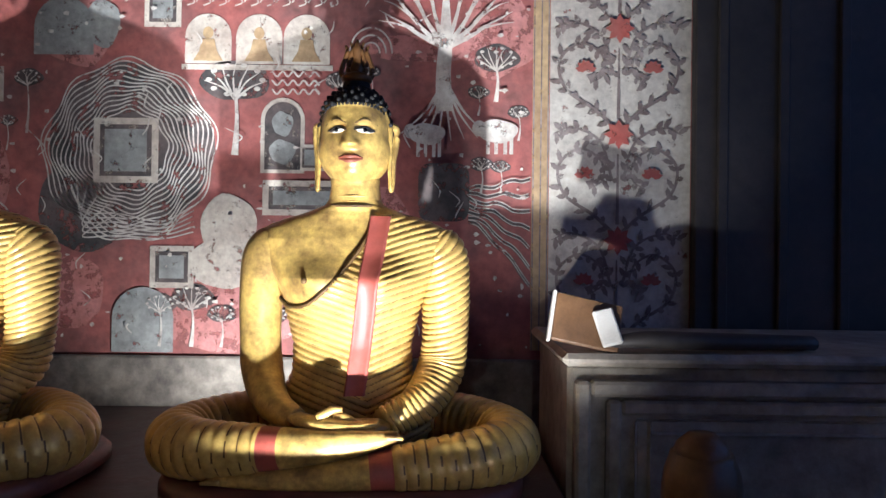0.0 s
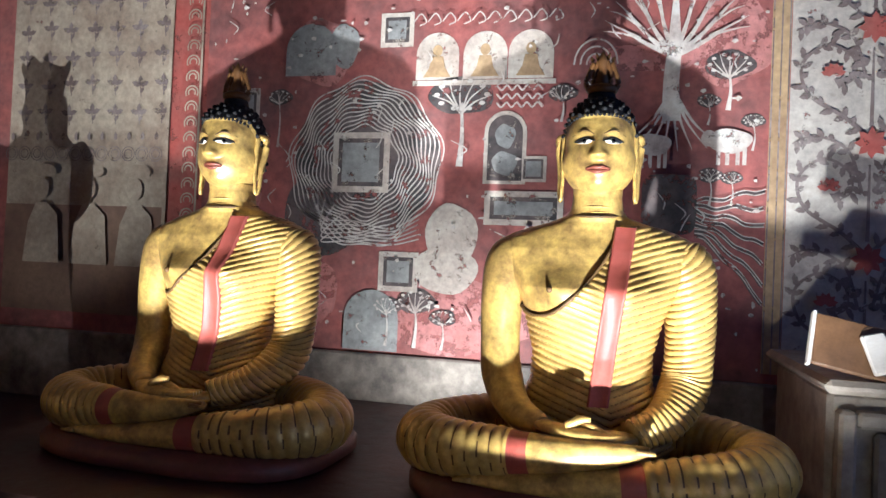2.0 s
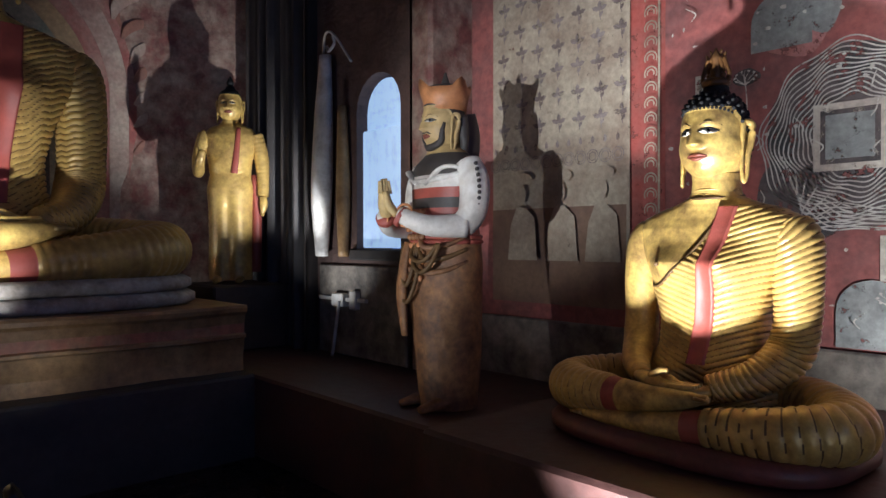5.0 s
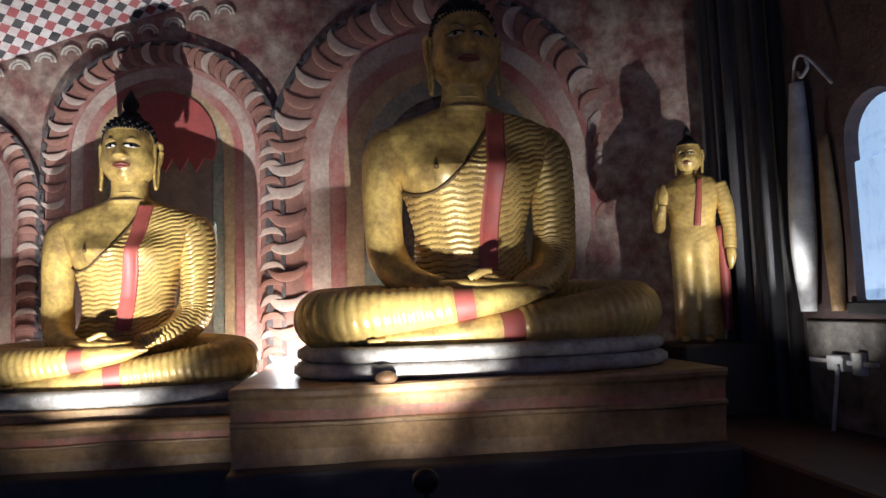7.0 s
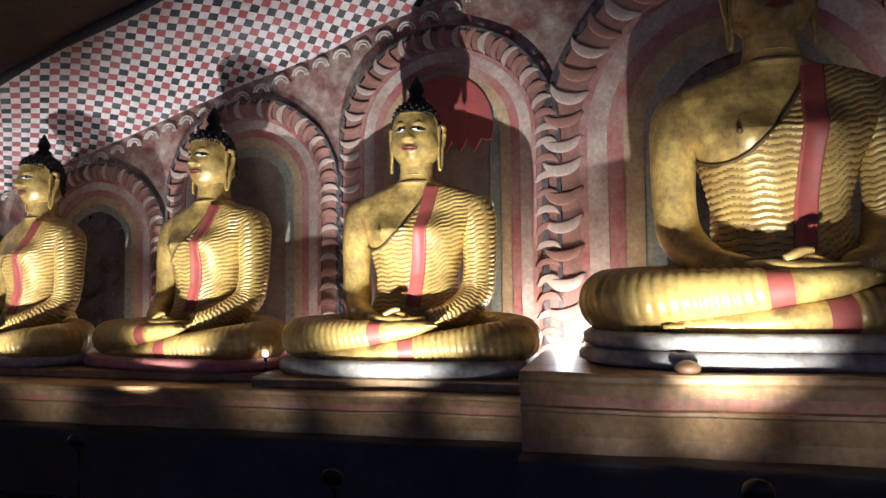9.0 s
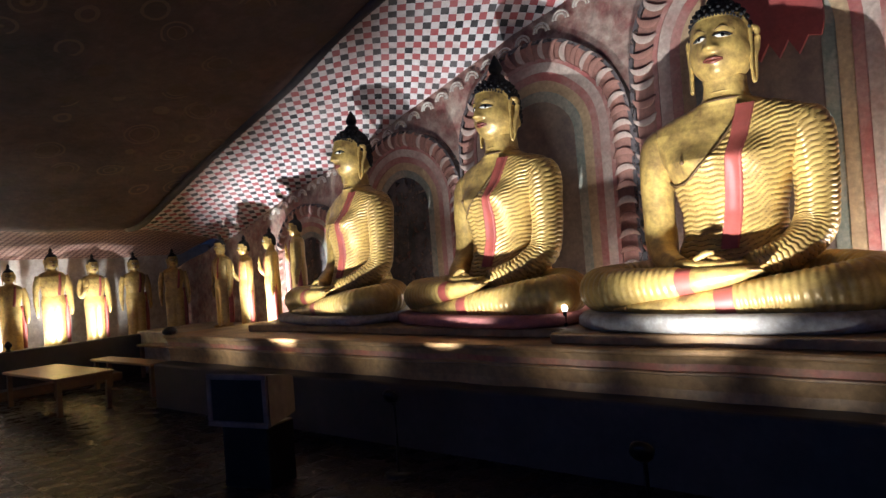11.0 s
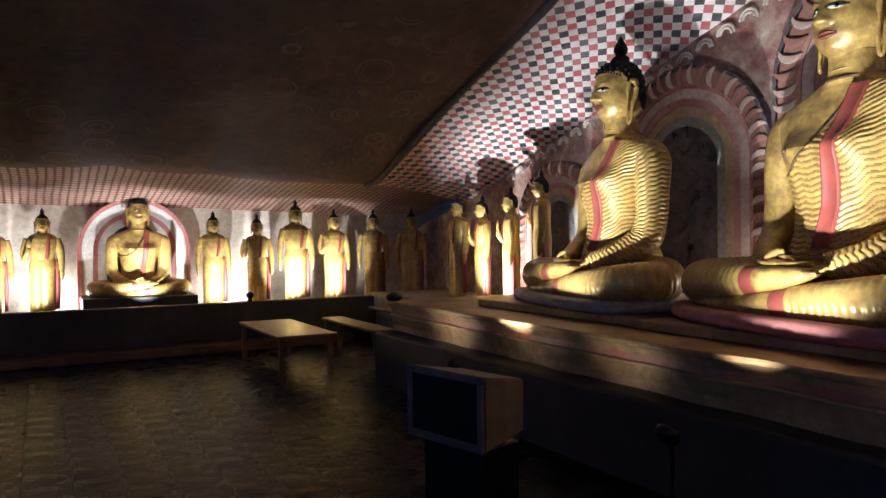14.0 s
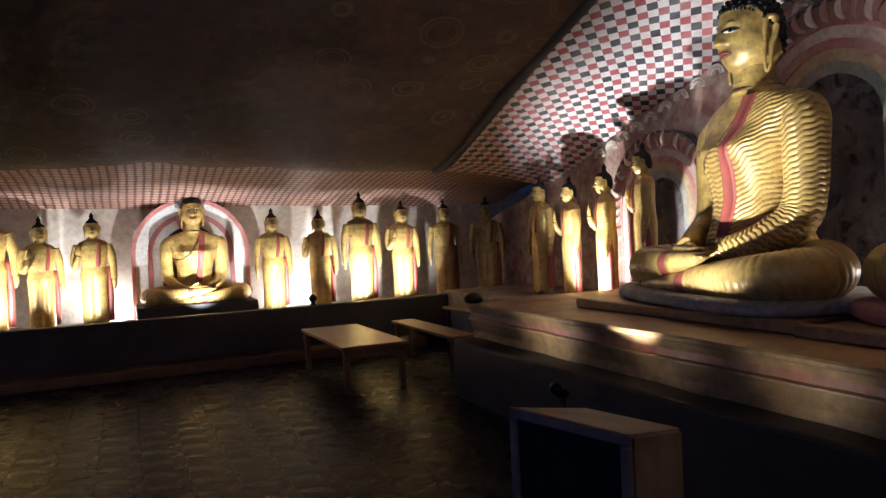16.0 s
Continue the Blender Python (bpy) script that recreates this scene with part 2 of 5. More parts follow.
def head(S, c, k=1.0, finial="flame", yaw=0.0, hair=HR, beard=False, skin=SK, curls=0):
    """A statue's head at c (between the ears), k its scale, looking along -y."""
    turn = Matrix.Rotation(yaw, 3, "Z")
    C = Vector(c)

    def put(x, y, z):
        return C + turn @ Vector((x, y, z)) * k

    def surf(th, ph):
        e = 1.0 if th > math.pi / 2 else 0.80
        rr = abs(math.sin(th)) ** e
        x, y, z = 0.168 * rr * math.cos(ph), 0.192 * rr * math.sin(ph), 0.245 * math.copysign(abs(math.cos(th)) ** e, math.cos(th))
        if z < 0:
            q = (-z / 0.245)
            x *= 1 + 0.15 * math.sin(q * math.pi) - 0.03 * q
        if y < 0:
            g = lambda a, b: math.exp(-(x / a) ** 2) * b
            ramp = max(0.0, min(1.0, (0.075 - z) / 0.12)) * (1 if z > -0.054 else max(0, 1 - (-0.054 - z) / 0.016))
            y -= g(0.020 + 0.017 * ramp, 0.056) * ramp
            for sx in (-1, 1):
                y -= 0.016 * math.exp(-((x - sx * 0.034) / 0.013) ** 2 - ((z + 0.046) / 0.016) ** 2)
            for sx in (-1, 1):
                y += 0.014 * math.exp(-((x - sx * 0.067) / 0.04) ** 2 - ((z - 0.022) / 0.024) ** 2)
                y -= 0.008 * math.exp(-((x - sx * 0.067) / 0.05) ** 2 - ((z - 0.066) / 0.016) ** 2)
            y -= 0.016 * math.exp(-(x / 0.05) ** 2 - ((z + 0.105) / 0.03) ** 2)
            y -= 0.020 * math.exp(-(x / 0.06) ** 2 - ((z + 0.175) / 0.035) ** 2)
        return x, y, z

    def hairline(x, y):
        return 0.142 if y < -0.07 else 0.142 - min(1, (y + 0.07) / 0.17) * 0.26

    rows, nu, nv = [], 84, 128
    mask = {}
    for i in range(nu + 1):
        th = math.pi * (1 - (0.015 + 0.97 * i / nu))
        row = []
        for j in range(nv):
            ph = 2 * math.pi * j / nv
            x, y, z = surf(th, ph)
            is_hair = z > hairline(x, y)
            mask[i, j] = is_hair
            if is_hair:
                s = 1.05 if curls else 1.065
                x, y, z = x * s, y * s, z * s
            row.append(put(x, y, z))
        rows.append(row)
    S.grid(rows, lambda i, j: hair if mask[i, j] else skin)
    # rows of snail-shell curls
    for i in range(curls):
        z = 1 - 1.45 * (i + 0.5) / curls
        th, ph = math.acos(z), i * 2.39996
        x, y, z = surf(th, ph)
        if z > hairline(x, y) + 0.004:
            S.ball(put(x * 1.06, y * 1.06, z * 1.05), (0.0125 * k,) * 3, hair, 5, 8)
    if curls:
        for i in range(-9, 10):
            a = i / 9
            ph = -math.pi / 2 + a * 1.15
            x, y, z = surf(math.acos((0.150 / 0.245) ** 1.25), ph)
            S.ball(put(x * 1.05, y * 1.05, 0.150 - 0.03 * abs(a) ** 3), (0.009 * k,) * 3, hair, 5, 8)

    def front(x, z):
        cz = max(-1, min(1, z / 0.245))
        th = math.acos(cz if z < 0 else cz ** 1.25)
        r = 0.168 * math.sin(th) ** (1.0 if z < 0 else 0.8)
        for _ in range(3):
            ph = -math.acos(max(-1, min(1, x / max(r, 1e-3))))
            sx, sy, sz = surf(th, ph)
            r *= 1 if abs(sx) < 1e-5 else min(1.3, max(0.7, (sx / x) if abs(x) > 1e-4 else 1))
        return sy

    def stroke(pts, rad, mat, n=6, steps=10, out=0.002):
        S.tube([put(x, front(x, z) - out, z) for x, z in pts], [r * k for r in rad], mat, n, steps)

    for sx in (-1, 1):
        cx = sx * 0.066
        for rr, mt, o in ((1.0, EW, 0.006), (0.34, HR, 0.013)):
            ring = []
            for ring_r in (1.0, 0.5):
                row = []
                for j in range(16):
                    a = 2 * math.pi * j / 16
                    w = 0.042 * rr * ring_r * (1 if mt == EW else 0.72)
                    h = 0.0135 * ring_r * (1 if mt == EW else 0.8)
                    x, z = cx + w * math.cos(a), 0.022 + h * math.sin(a)
                    row.append(put(x, front(x, z) - o, z))
                ring.append(row)
            S.grid(ring, mt)
        stroke([(cx - 0.046, 0.020), (cx, 0.038), (cx + 0.046, 0.020)], [0.0035, 0.0048, 0.0035], HR, out=0.004)
        stroke([(cx - sx * 0.044, 0.054), (cx + sx * 0.004, 0.074), (cx + sx * 0.056, 0.050)], [0.002, 0.0042, 0.0018], CR, out=0.0)
        # long ears with a pierced lobe
        e = sx * 0.176
        S.tube([put(e * 0.97, -0.005, 0.075), put(e * 1.12, 0.03, 0.06), put(e * 1.10, 0.03, -0.03), put(e * 1.05, 0.01, -0.10), put(e * 1.06, 0.0, -0.20), put(e * 1.02, -0.02, -0.245),
                put(e * 0.99, -0.03, -0.20), put(e * 0.98, -0.025, -0.08), put(e * 0.97, -0.02, 0.0), put(e * 0.97, -0.005, 0.075)],
               [0.016 * k, 0.02 * k, 0.018 * k, 0.016 * k, 0.011 * k, 0.012 * k, 0.010 * k, 0.012 * k, 0.015 * k, 0.016 * k], skin, 8, 36)
    stroke([(-0.056, -0.106), (-0.02, -0.100), (0, -0.102), (0.02, -0.100), (0.056, -0.106)], [0.004, 0.010, 0.010, 0.010, 0.004], LP, 8, 14, 0.0)
    stroke([(-0.056, -0.110), (0, -0.120), (0.056, -0.110)], [0.004, 0.012, 0.004], LP, 8, 12, 0.0)
    if beard:
        stroke([(-0.150, 0.0), (-0.145, -0.08), (-0.115, -0.150), (-0.06, -0.185), (0, -0.195), (0.06, -0.185), (0.115, -0.150), (0.145, -0.08), (0.150, 0.0)], [0.012, 0.024, 0.030, 0.034, 0.036, 0.034, 0.030, 0.024, 0.012], HR, 10, 30, -0.002)
        stroke([(-0.07, -0.092), (-0.03, -0.075), (0, -0.082), (0.03, -0.075), (0.07, -0.092)], [0.004, 0.007, 0.005, 0.007, 0.004], HR, 6, 14, 0.0)
    up = lambda x, z: put(x, 0.02, z)
    if finial:
        S.tube([up(0, 0.215), up(0, 0.255), up(0, 0.285), up(0, 0.300)], [0.09 * k, 0.072 * k, 0.066 * k, 0.05 * k], hair, 18, 8)
    if finial == "flame":
        S.tube([up(0, 0.288), up(0, 0.300), up(0, 0.318), up(0, 0.335)], [0.066 * k, 0.076 * k, 0.074 * k, 0.05 * k], FN, 16, 6)
        S.tube([up(0, 0.33), up(0, 0.36), up(0, 0.41), up(0, 0.455), up(0, 0.505)], [0.032 * k, 0.036 * k, 0.022 * k, 0.026 * k, 0.004 * k], FN, 8, 14)
        for sx in (-1, 1):
            S.tube([up(sx * 0.062, 0.31), up(sx * 0.078, 0.345), up(sx * 0.062, 0.40), up(sx * 0.046, 0.445), up(sx * 0.058, 0.475)], [0.016 * k, 0.014 * k, 0.012 * k, 0.013 * k, 0.005 * k], FN, 8, 16)
            S.tube([up(sx * 0.034, 0.33), up(sx * 0.044, 0.36), up(sx * 0.034, 0.41), up(sx * 0.022, 0.455), up(sx * 0.034, 0.495)], [0.012 * k, 0.013 * k, 0.011 * k, 0.012 * k, 0.004 * k], FN, 8, 16)
    elif finial == "bud":
        S.tube([up(0, 0.285), up(0, 0.31), up(0, 0.35), up(0, 0.40), up(0, 0.455)], [0.046 * k, 0.040 * k, 0.056 * k, 0.036 * k, 0.006 * k], HR, 12, 16)


TORSO = [(0.06, .36, .27, .00), (0.16, .42, .30, .00), (0.28, .38, .28, .00), (0.45, .30, .235, .00), (0.60, .295, .23, .00), (0.78, .34, .25, -.01), (0.94, .415, .255, -.01), (1.06, .485, .205, .005),
         (1.14, .51, .185, .015), (1.20, .475, .160, .02), (1.245, .38, .145, .02), (1.285, .25, .138, .02), (1.32, .16, .138, .015), (1.35, .138, .132, .012), (1.42, .128, .13, .01), (1.47, .13, .13, .0)]


def torso_at(z):
    zs = [t[0] for t in TORSO]
    return tuple(float(np.interp(z, zs, [t[i] for t in TORSO])) for i in (1, 2, 3))


ROBE_EDGE = [(-.60, .94), (-.42, .84), (-.30, .785), (-.20, .80), (-.10, .88), (0.0, 1.0), (.08, 1.13), (.13, 1.27), (.17, 1.6)]


def seated(name, waves=0.0, pitch=0.045, finial="flame", fine=1.0, upper=0.82, lower=0.74):
    """A seated statue, 1.86 m from its seat to its hair, knees 1.88 m apart, facing -y; the robe lies over its +x shoulder."""
    S = Shape()
    nz, na = int(300 * fine), int(240 * fine)
    rows, robe, groove = [], {}, {}
    for i in range(nz + 1):
        z = 0.06 + 1.40 * i / nz
        hx, hy, oy = torso_at(z)
        row = []
        for j in range(na):
            a = 2 * math.pi * j / na
            ca, sa = math.cos(a), math.sin(a)
            p = 2.35
            r = (abs(ca) ** p + abs(sa) ** p) ** (-1 / p)
            x, y = hx * r * ca, oy + hy * r * sa
            if y < 0:  # chest and belly
                for sx in (-1, 1):
                    y -= 0.05 * math.exp(-((x - sx * 0.17) / 0.13) ** 2 - ((z - 0.92) / 0.10) ** 2)
                y -= 0.03 * math.exp(-(x / 0.22) ** 2 - ((z - 0.40) / 0.16) ** 2)
            on = (y > 0.02 and z < 1.24) or z < lerp(ROBE_EDGE, x)
            d = 0.0
            if on and z < 1.27:
                if waves:
                    ph = (z + 0.25 * max(0, x - 0.05) * (z - 0.3) + waves * math.sin(x * 52 + z * 6)) / pitch - 0.5 * x / pitch * max(0, min(1, (x - .05) / .2))
                else:
                    ph = (z - 0.42 * abs(x - 0.10) + 0.25 * (x - 0.1) ** 2) / pitch
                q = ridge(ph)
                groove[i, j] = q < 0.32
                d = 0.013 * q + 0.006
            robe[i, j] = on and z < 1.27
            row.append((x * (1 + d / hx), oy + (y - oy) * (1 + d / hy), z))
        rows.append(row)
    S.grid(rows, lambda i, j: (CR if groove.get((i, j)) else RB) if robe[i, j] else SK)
    # hem of the robe across the chest
    edge = []
    for x, z in [(-.40, .84), (-.30, .795), (-.20, .81), (-.10, .89), (0.0, 1.01), (.08, 1.14), (.12, 1.24)]:
        hx, hy, oy = torso_at(z)
        edge.append((x, oy - hy * (1 - min(1, abs(x) / hx) ** 2.35) ** (1 / 2.35) - 0.05 * math.exp(-((abs(x) - .17) / .13) ** 2 - ((z - .92) / .1) ** 2) - 0.012, z))
    S.tube(edge, [0.010] * len(edge), CR, 6, 40)
    # sash
    strip = []
    for i in range(61):
        z = 0.37 + 0.89 * i / 60
        hx, hy, oy = torso_at(z)
        c = lerp([(0.37, .045), (.6, .07), (.9, .105), (1.1, .13), (1.26, .15)], z)
        row = []
        for x in (c - .054, c - .050, c - .038, c - .033, c + .033, c + .038, c + .050, c + .054):
            y = oy - hy * max(0.02, 1 - min(1, abs(x) / hx) ** 2.35) ** (1 / 2.35)
            y -= 0.05 * math.exp(-((x - .17) / .13) ** 2 - ((z - .92) / .1) ** 2) + 0.03 * math.exp(-(x / .22) ** 2 - ((z - .4) / .16) ** 2)
            o = 0.006 if abs(x - c) > 0.052 else 0.033 if abs(x - c) > 0.036 else 0.028
            row.append((x, y - o, z))
        strip.append(row)
    S.grid(strip, SA, wrap=False)
    # collar line of the neck
    for z in (1.335, 1.365):
        ring = [(0.134 * math.cos(a), 0.013 + 0.134 * math.sin(a), z) for a in np.linspace(0, 2 * math.pi, 25)]
        S.tube(ring, [0.006] * 25, SK, 6, 48)
    ring = [(0.150 * math.cos(a), 0.014 + 0.150 * math.sin(a), 1.325 + 0.012 * math.sin(a)) for a in np.linspace(0, 2 * math.pi, 25)]
    S.tube(ring, [0.008] * 25, CR, 6, 48)
    S.ball((-.21, torso_at(.93)[2] - torso_at(.93)[1] * .98 - .034, .93), (.016, .014, .016), CR, 6, 10)
    # arms
    for sx in (-1, 1):
        f = None
        if sx > 0:
            wv = waves
            f = lambda s, a, q: 0.013 * ridge((s + 0.05 * math.sin(a + 0.6) + wv * 0.9 * math.sin(a * 9)) / pitch) + 0.004
        path = [(sx * .42, .02, 1.15), (sx * .468, .0, 1.05), (sx * .487, -.02, .85), (sx * .487, -.03, .62), (sx * .46, -.08, .45), (sx * .36, -.27, .325), (sx * .20, -.43, .275)]
        rad = [.095, .122, .114, .106, .108, .085, .055]
        steps = int((320 if sx > 0 else 40) * (fine if sx > 0 else 1))
        if sx > 0:
            pts = smooth(path, steps)
            ln, phs = 0.0, []
            for i, p in enumerate(pts):
                ln += (p - pts[i - 1]).length if i else 0
                phs.append(ln)
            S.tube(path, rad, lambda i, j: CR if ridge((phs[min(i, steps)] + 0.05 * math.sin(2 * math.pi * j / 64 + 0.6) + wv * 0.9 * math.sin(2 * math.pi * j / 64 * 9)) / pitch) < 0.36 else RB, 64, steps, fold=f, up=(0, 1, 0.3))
        else:
            S.tube(path, rad, SK, 24, steps, up=(0, 1, 0.3))
    # hands in the lap
    for sx, z, y in ((1, .262, -.47), (-1, .295, -.48)):
        S.tube([(sx * .21, y + .05, z + .0), (sx * .12, y - .02, z - .01), (0, y - .05, z - .015), (-sx * .11, y - .03, z - .01)], [.052, .062, .06, .035], SK, 14, 14, squash=0.55)
        for k in range(4):
            S.tube([(-sx * .02, y - .085 + .03 * k, z - .015), (-sx * .11, y - .08 + .03 * k, z - .012), (-sx * .185, y - .055 + .024 * k, z - .004)], [.021, .019, .012], SK, 8, 8)
        S.tube([(sx * .09, y - .05, z + .02), (sx * .03, y - .05, z + .055), (-sx * .02, y - .045, z + .06)], [.022, .02, .013], SK, 8, 8)
    # legs

    rib = 0.044 if waves else 0.056

    def leg(path, rad, steps, sash_at, bare):
        pts = smooth(path, steps)
        ln, phs = 0.0, []
        for i, p in enumerate(pts):
            ln += (p - pts[i - 1]).length if i else 0
            phs.append(ln)
        tot = phs[-1]

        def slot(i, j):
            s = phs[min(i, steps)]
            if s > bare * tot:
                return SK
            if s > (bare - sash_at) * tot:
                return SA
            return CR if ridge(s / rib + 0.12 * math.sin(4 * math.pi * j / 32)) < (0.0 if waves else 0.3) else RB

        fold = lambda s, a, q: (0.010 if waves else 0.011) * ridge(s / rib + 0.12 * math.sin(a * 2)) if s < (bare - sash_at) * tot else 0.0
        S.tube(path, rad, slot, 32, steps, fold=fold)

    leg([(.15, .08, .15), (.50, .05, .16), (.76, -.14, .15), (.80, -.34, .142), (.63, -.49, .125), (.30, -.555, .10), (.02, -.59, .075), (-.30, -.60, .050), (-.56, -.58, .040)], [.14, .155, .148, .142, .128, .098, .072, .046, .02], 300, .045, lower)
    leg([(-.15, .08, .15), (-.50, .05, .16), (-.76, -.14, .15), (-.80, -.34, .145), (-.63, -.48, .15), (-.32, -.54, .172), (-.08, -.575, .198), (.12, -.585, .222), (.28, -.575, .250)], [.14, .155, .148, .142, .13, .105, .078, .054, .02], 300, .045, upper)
    # toes of both feet
    for x0, y0, z0, sx in ((-.56, -.585, .040, -1), (.27, -.58, .248, 1)):
        for k in range(4):
            S.tube([(x0 - sx * .05, y0 - .028 + .018 * k, z0), (x0 + sx * (.035 - .008 * k), y0 - .026 + .018 * k, z0 - .002)], [.013, .009], SK, 8, 4)
    head(S, (0, -.02, 1.665), 1.08, finial, curls=230)
    return S.object(name, STATUE_MATS)


def standing(name, pose_kind="raised", finial="bud", fine=1.0):
    """A standing robed statue, 1.80 m from its feet to its hair, facing -y."""
    S = Shape()
    prof = [(0.03, .20, .13, .0), (.10, .205, .13, .0), (.40, .20, .135, .0), (.70, .205, .14, .0), (.86, .22, .145, .0), (1.0, .19, .13, .0), (1.12, .205, .135, -.01), (1.26, .245, .14, -.01), (1.36, .26, .13, .0),
            (1.43, .20, .11, .01), (1.465, .10, .085, .01), (1.50, .075, .075, .0), (1.56, .072, .075, .0)]
    zs = [p[0] for p in prof]
    rows, nz, na = [], int(150 * fine), int(64 * fine)
    slots = {}
    for i in range(nz + 1):
        z = 0.03 + 1.53 * i / nz
        hx, hy, oy = (float(np.interp(z, zs, [p[k] for p in prof])) for k in (1, 2, 3))
        row = []
        for j in range(na):
            a = 2 * math.pi * j / na
            x, y = hx * math.cos(a), oy + hy * math.sin(a)
            d = 0.0
            on = z < lerp([(-.3, 1.22), (-.12, 1.10), (.0, 1.22), (.08, 1.42), (.1, 1.6)], x) or (y > .03 and z < 1.42)
            if on:
                if z < 0.9 and y < 0:  # two legs under the thin robe
                    y += 0.035 * math.exp(-(x / 0.045) ** 2) * min(1, (0.9 - z) / 0.2)
                q = ridge((z - 0.5 * abs(x) if z > .85 else z * 0.55 + 1.1 * abs(x)) / 0.045)
                d = 0.006 * q
                slots[i, j] = RB
            else:
                slots[i, j] = SK
            row.append((x * (1 + d / hx), oy + (y - oy) * (1 + d / hy), z))
        rows.append(row)
    S.grid(rows, lambda i, j: slots[i, j])
    # hanging fold of the robe and the sash
    S.tube([(.225, .0, 1.0), (.25, .01, .6), (.24, .01, .10)], [.03, .045, .05], SA, 10, 10, squash=1.0, up=(0, 1, 0))
    S.tube([(.10, -.125, 1.42), (.085, -.155, 1.2), (.06, -.15, 1.0)], [.02, .028, .03], SA, 8, 14, squash=.3, up=(0, 1, 0))
    for sx in (-1, 1):
        S.tube([(sx * .09, .03, .06), (sx * .10, -.08, .045), (sx * .105, -.19, .025)], [.055, .05, .03], SK, 12, 8, squash=.75)
    f = lambda s, a, q: 0.007 * ridge(s / 0.04)
    S.tube([(.24, .0, 1.37), (.29, .0, 1.18), (.31, -.01, .98), (.315, -.04, .80)], [.065, .066, .055, .048], RB, 18, 60, fold=f, up=(0, 1, 0))
    S.tube([(.315, -.04, .80), (.32, -.05, .72), (.31, -.06, .62)], [.038, .042, .015], SK, 10, 8, squash=1.0, up=(0, 1, 0))
    if pose_kind == "raised":
        S.tube([(-.24, .0, 1.37), (-.30, .0, 1.17), (-.29, -.05, 1.02), (-.25, -.17, 1.10), (-.22, -.20, 1.20)], [.065, .06, .055, .045, .036], SK, 16, 24, up=(0, 1, 0))
        S.tube([(-.22, -.20, 1.20), (-.215, -.205, 1.28), (-.21, -.20, 1.38)], [.042, .05, .018], SK, 10, 8, squash=.5, up=(0, 1, 0))
    else:
        S.tube([(-.24, .0, 1.37), (-.29, .0, 1.18), (-.31, -.01, .98), (-.315, -.04, .80), (-.31, -.05, .62)], [.065, .06, .05, .042, .014], SK, 16, 24, up=(0, 1, 0))
    S.v = [(x * 0.95, y, z) for x, y, z in S.v]
    head(S, (0, -.015, 1.63), 0.62, finial)
    return S.object(name, STATUE_MATS)


SKIRT = material("ochre_skirt_paint", (0.33, 0.16, 0.06), (0.10, 0.045, 0.025), 0.6, 0, 24, 7, 0.9, 0.5, 0.01)
TANFACE = material("ochre_face_paint", (0.52, 0.38, 0.16), (0.36, 0.24, 0.10), 0.5)
CROWN = material("orange_crown_paint", (0.55, 0.24, 0.09), (0.30, 0.12, 0.05), 0.5)


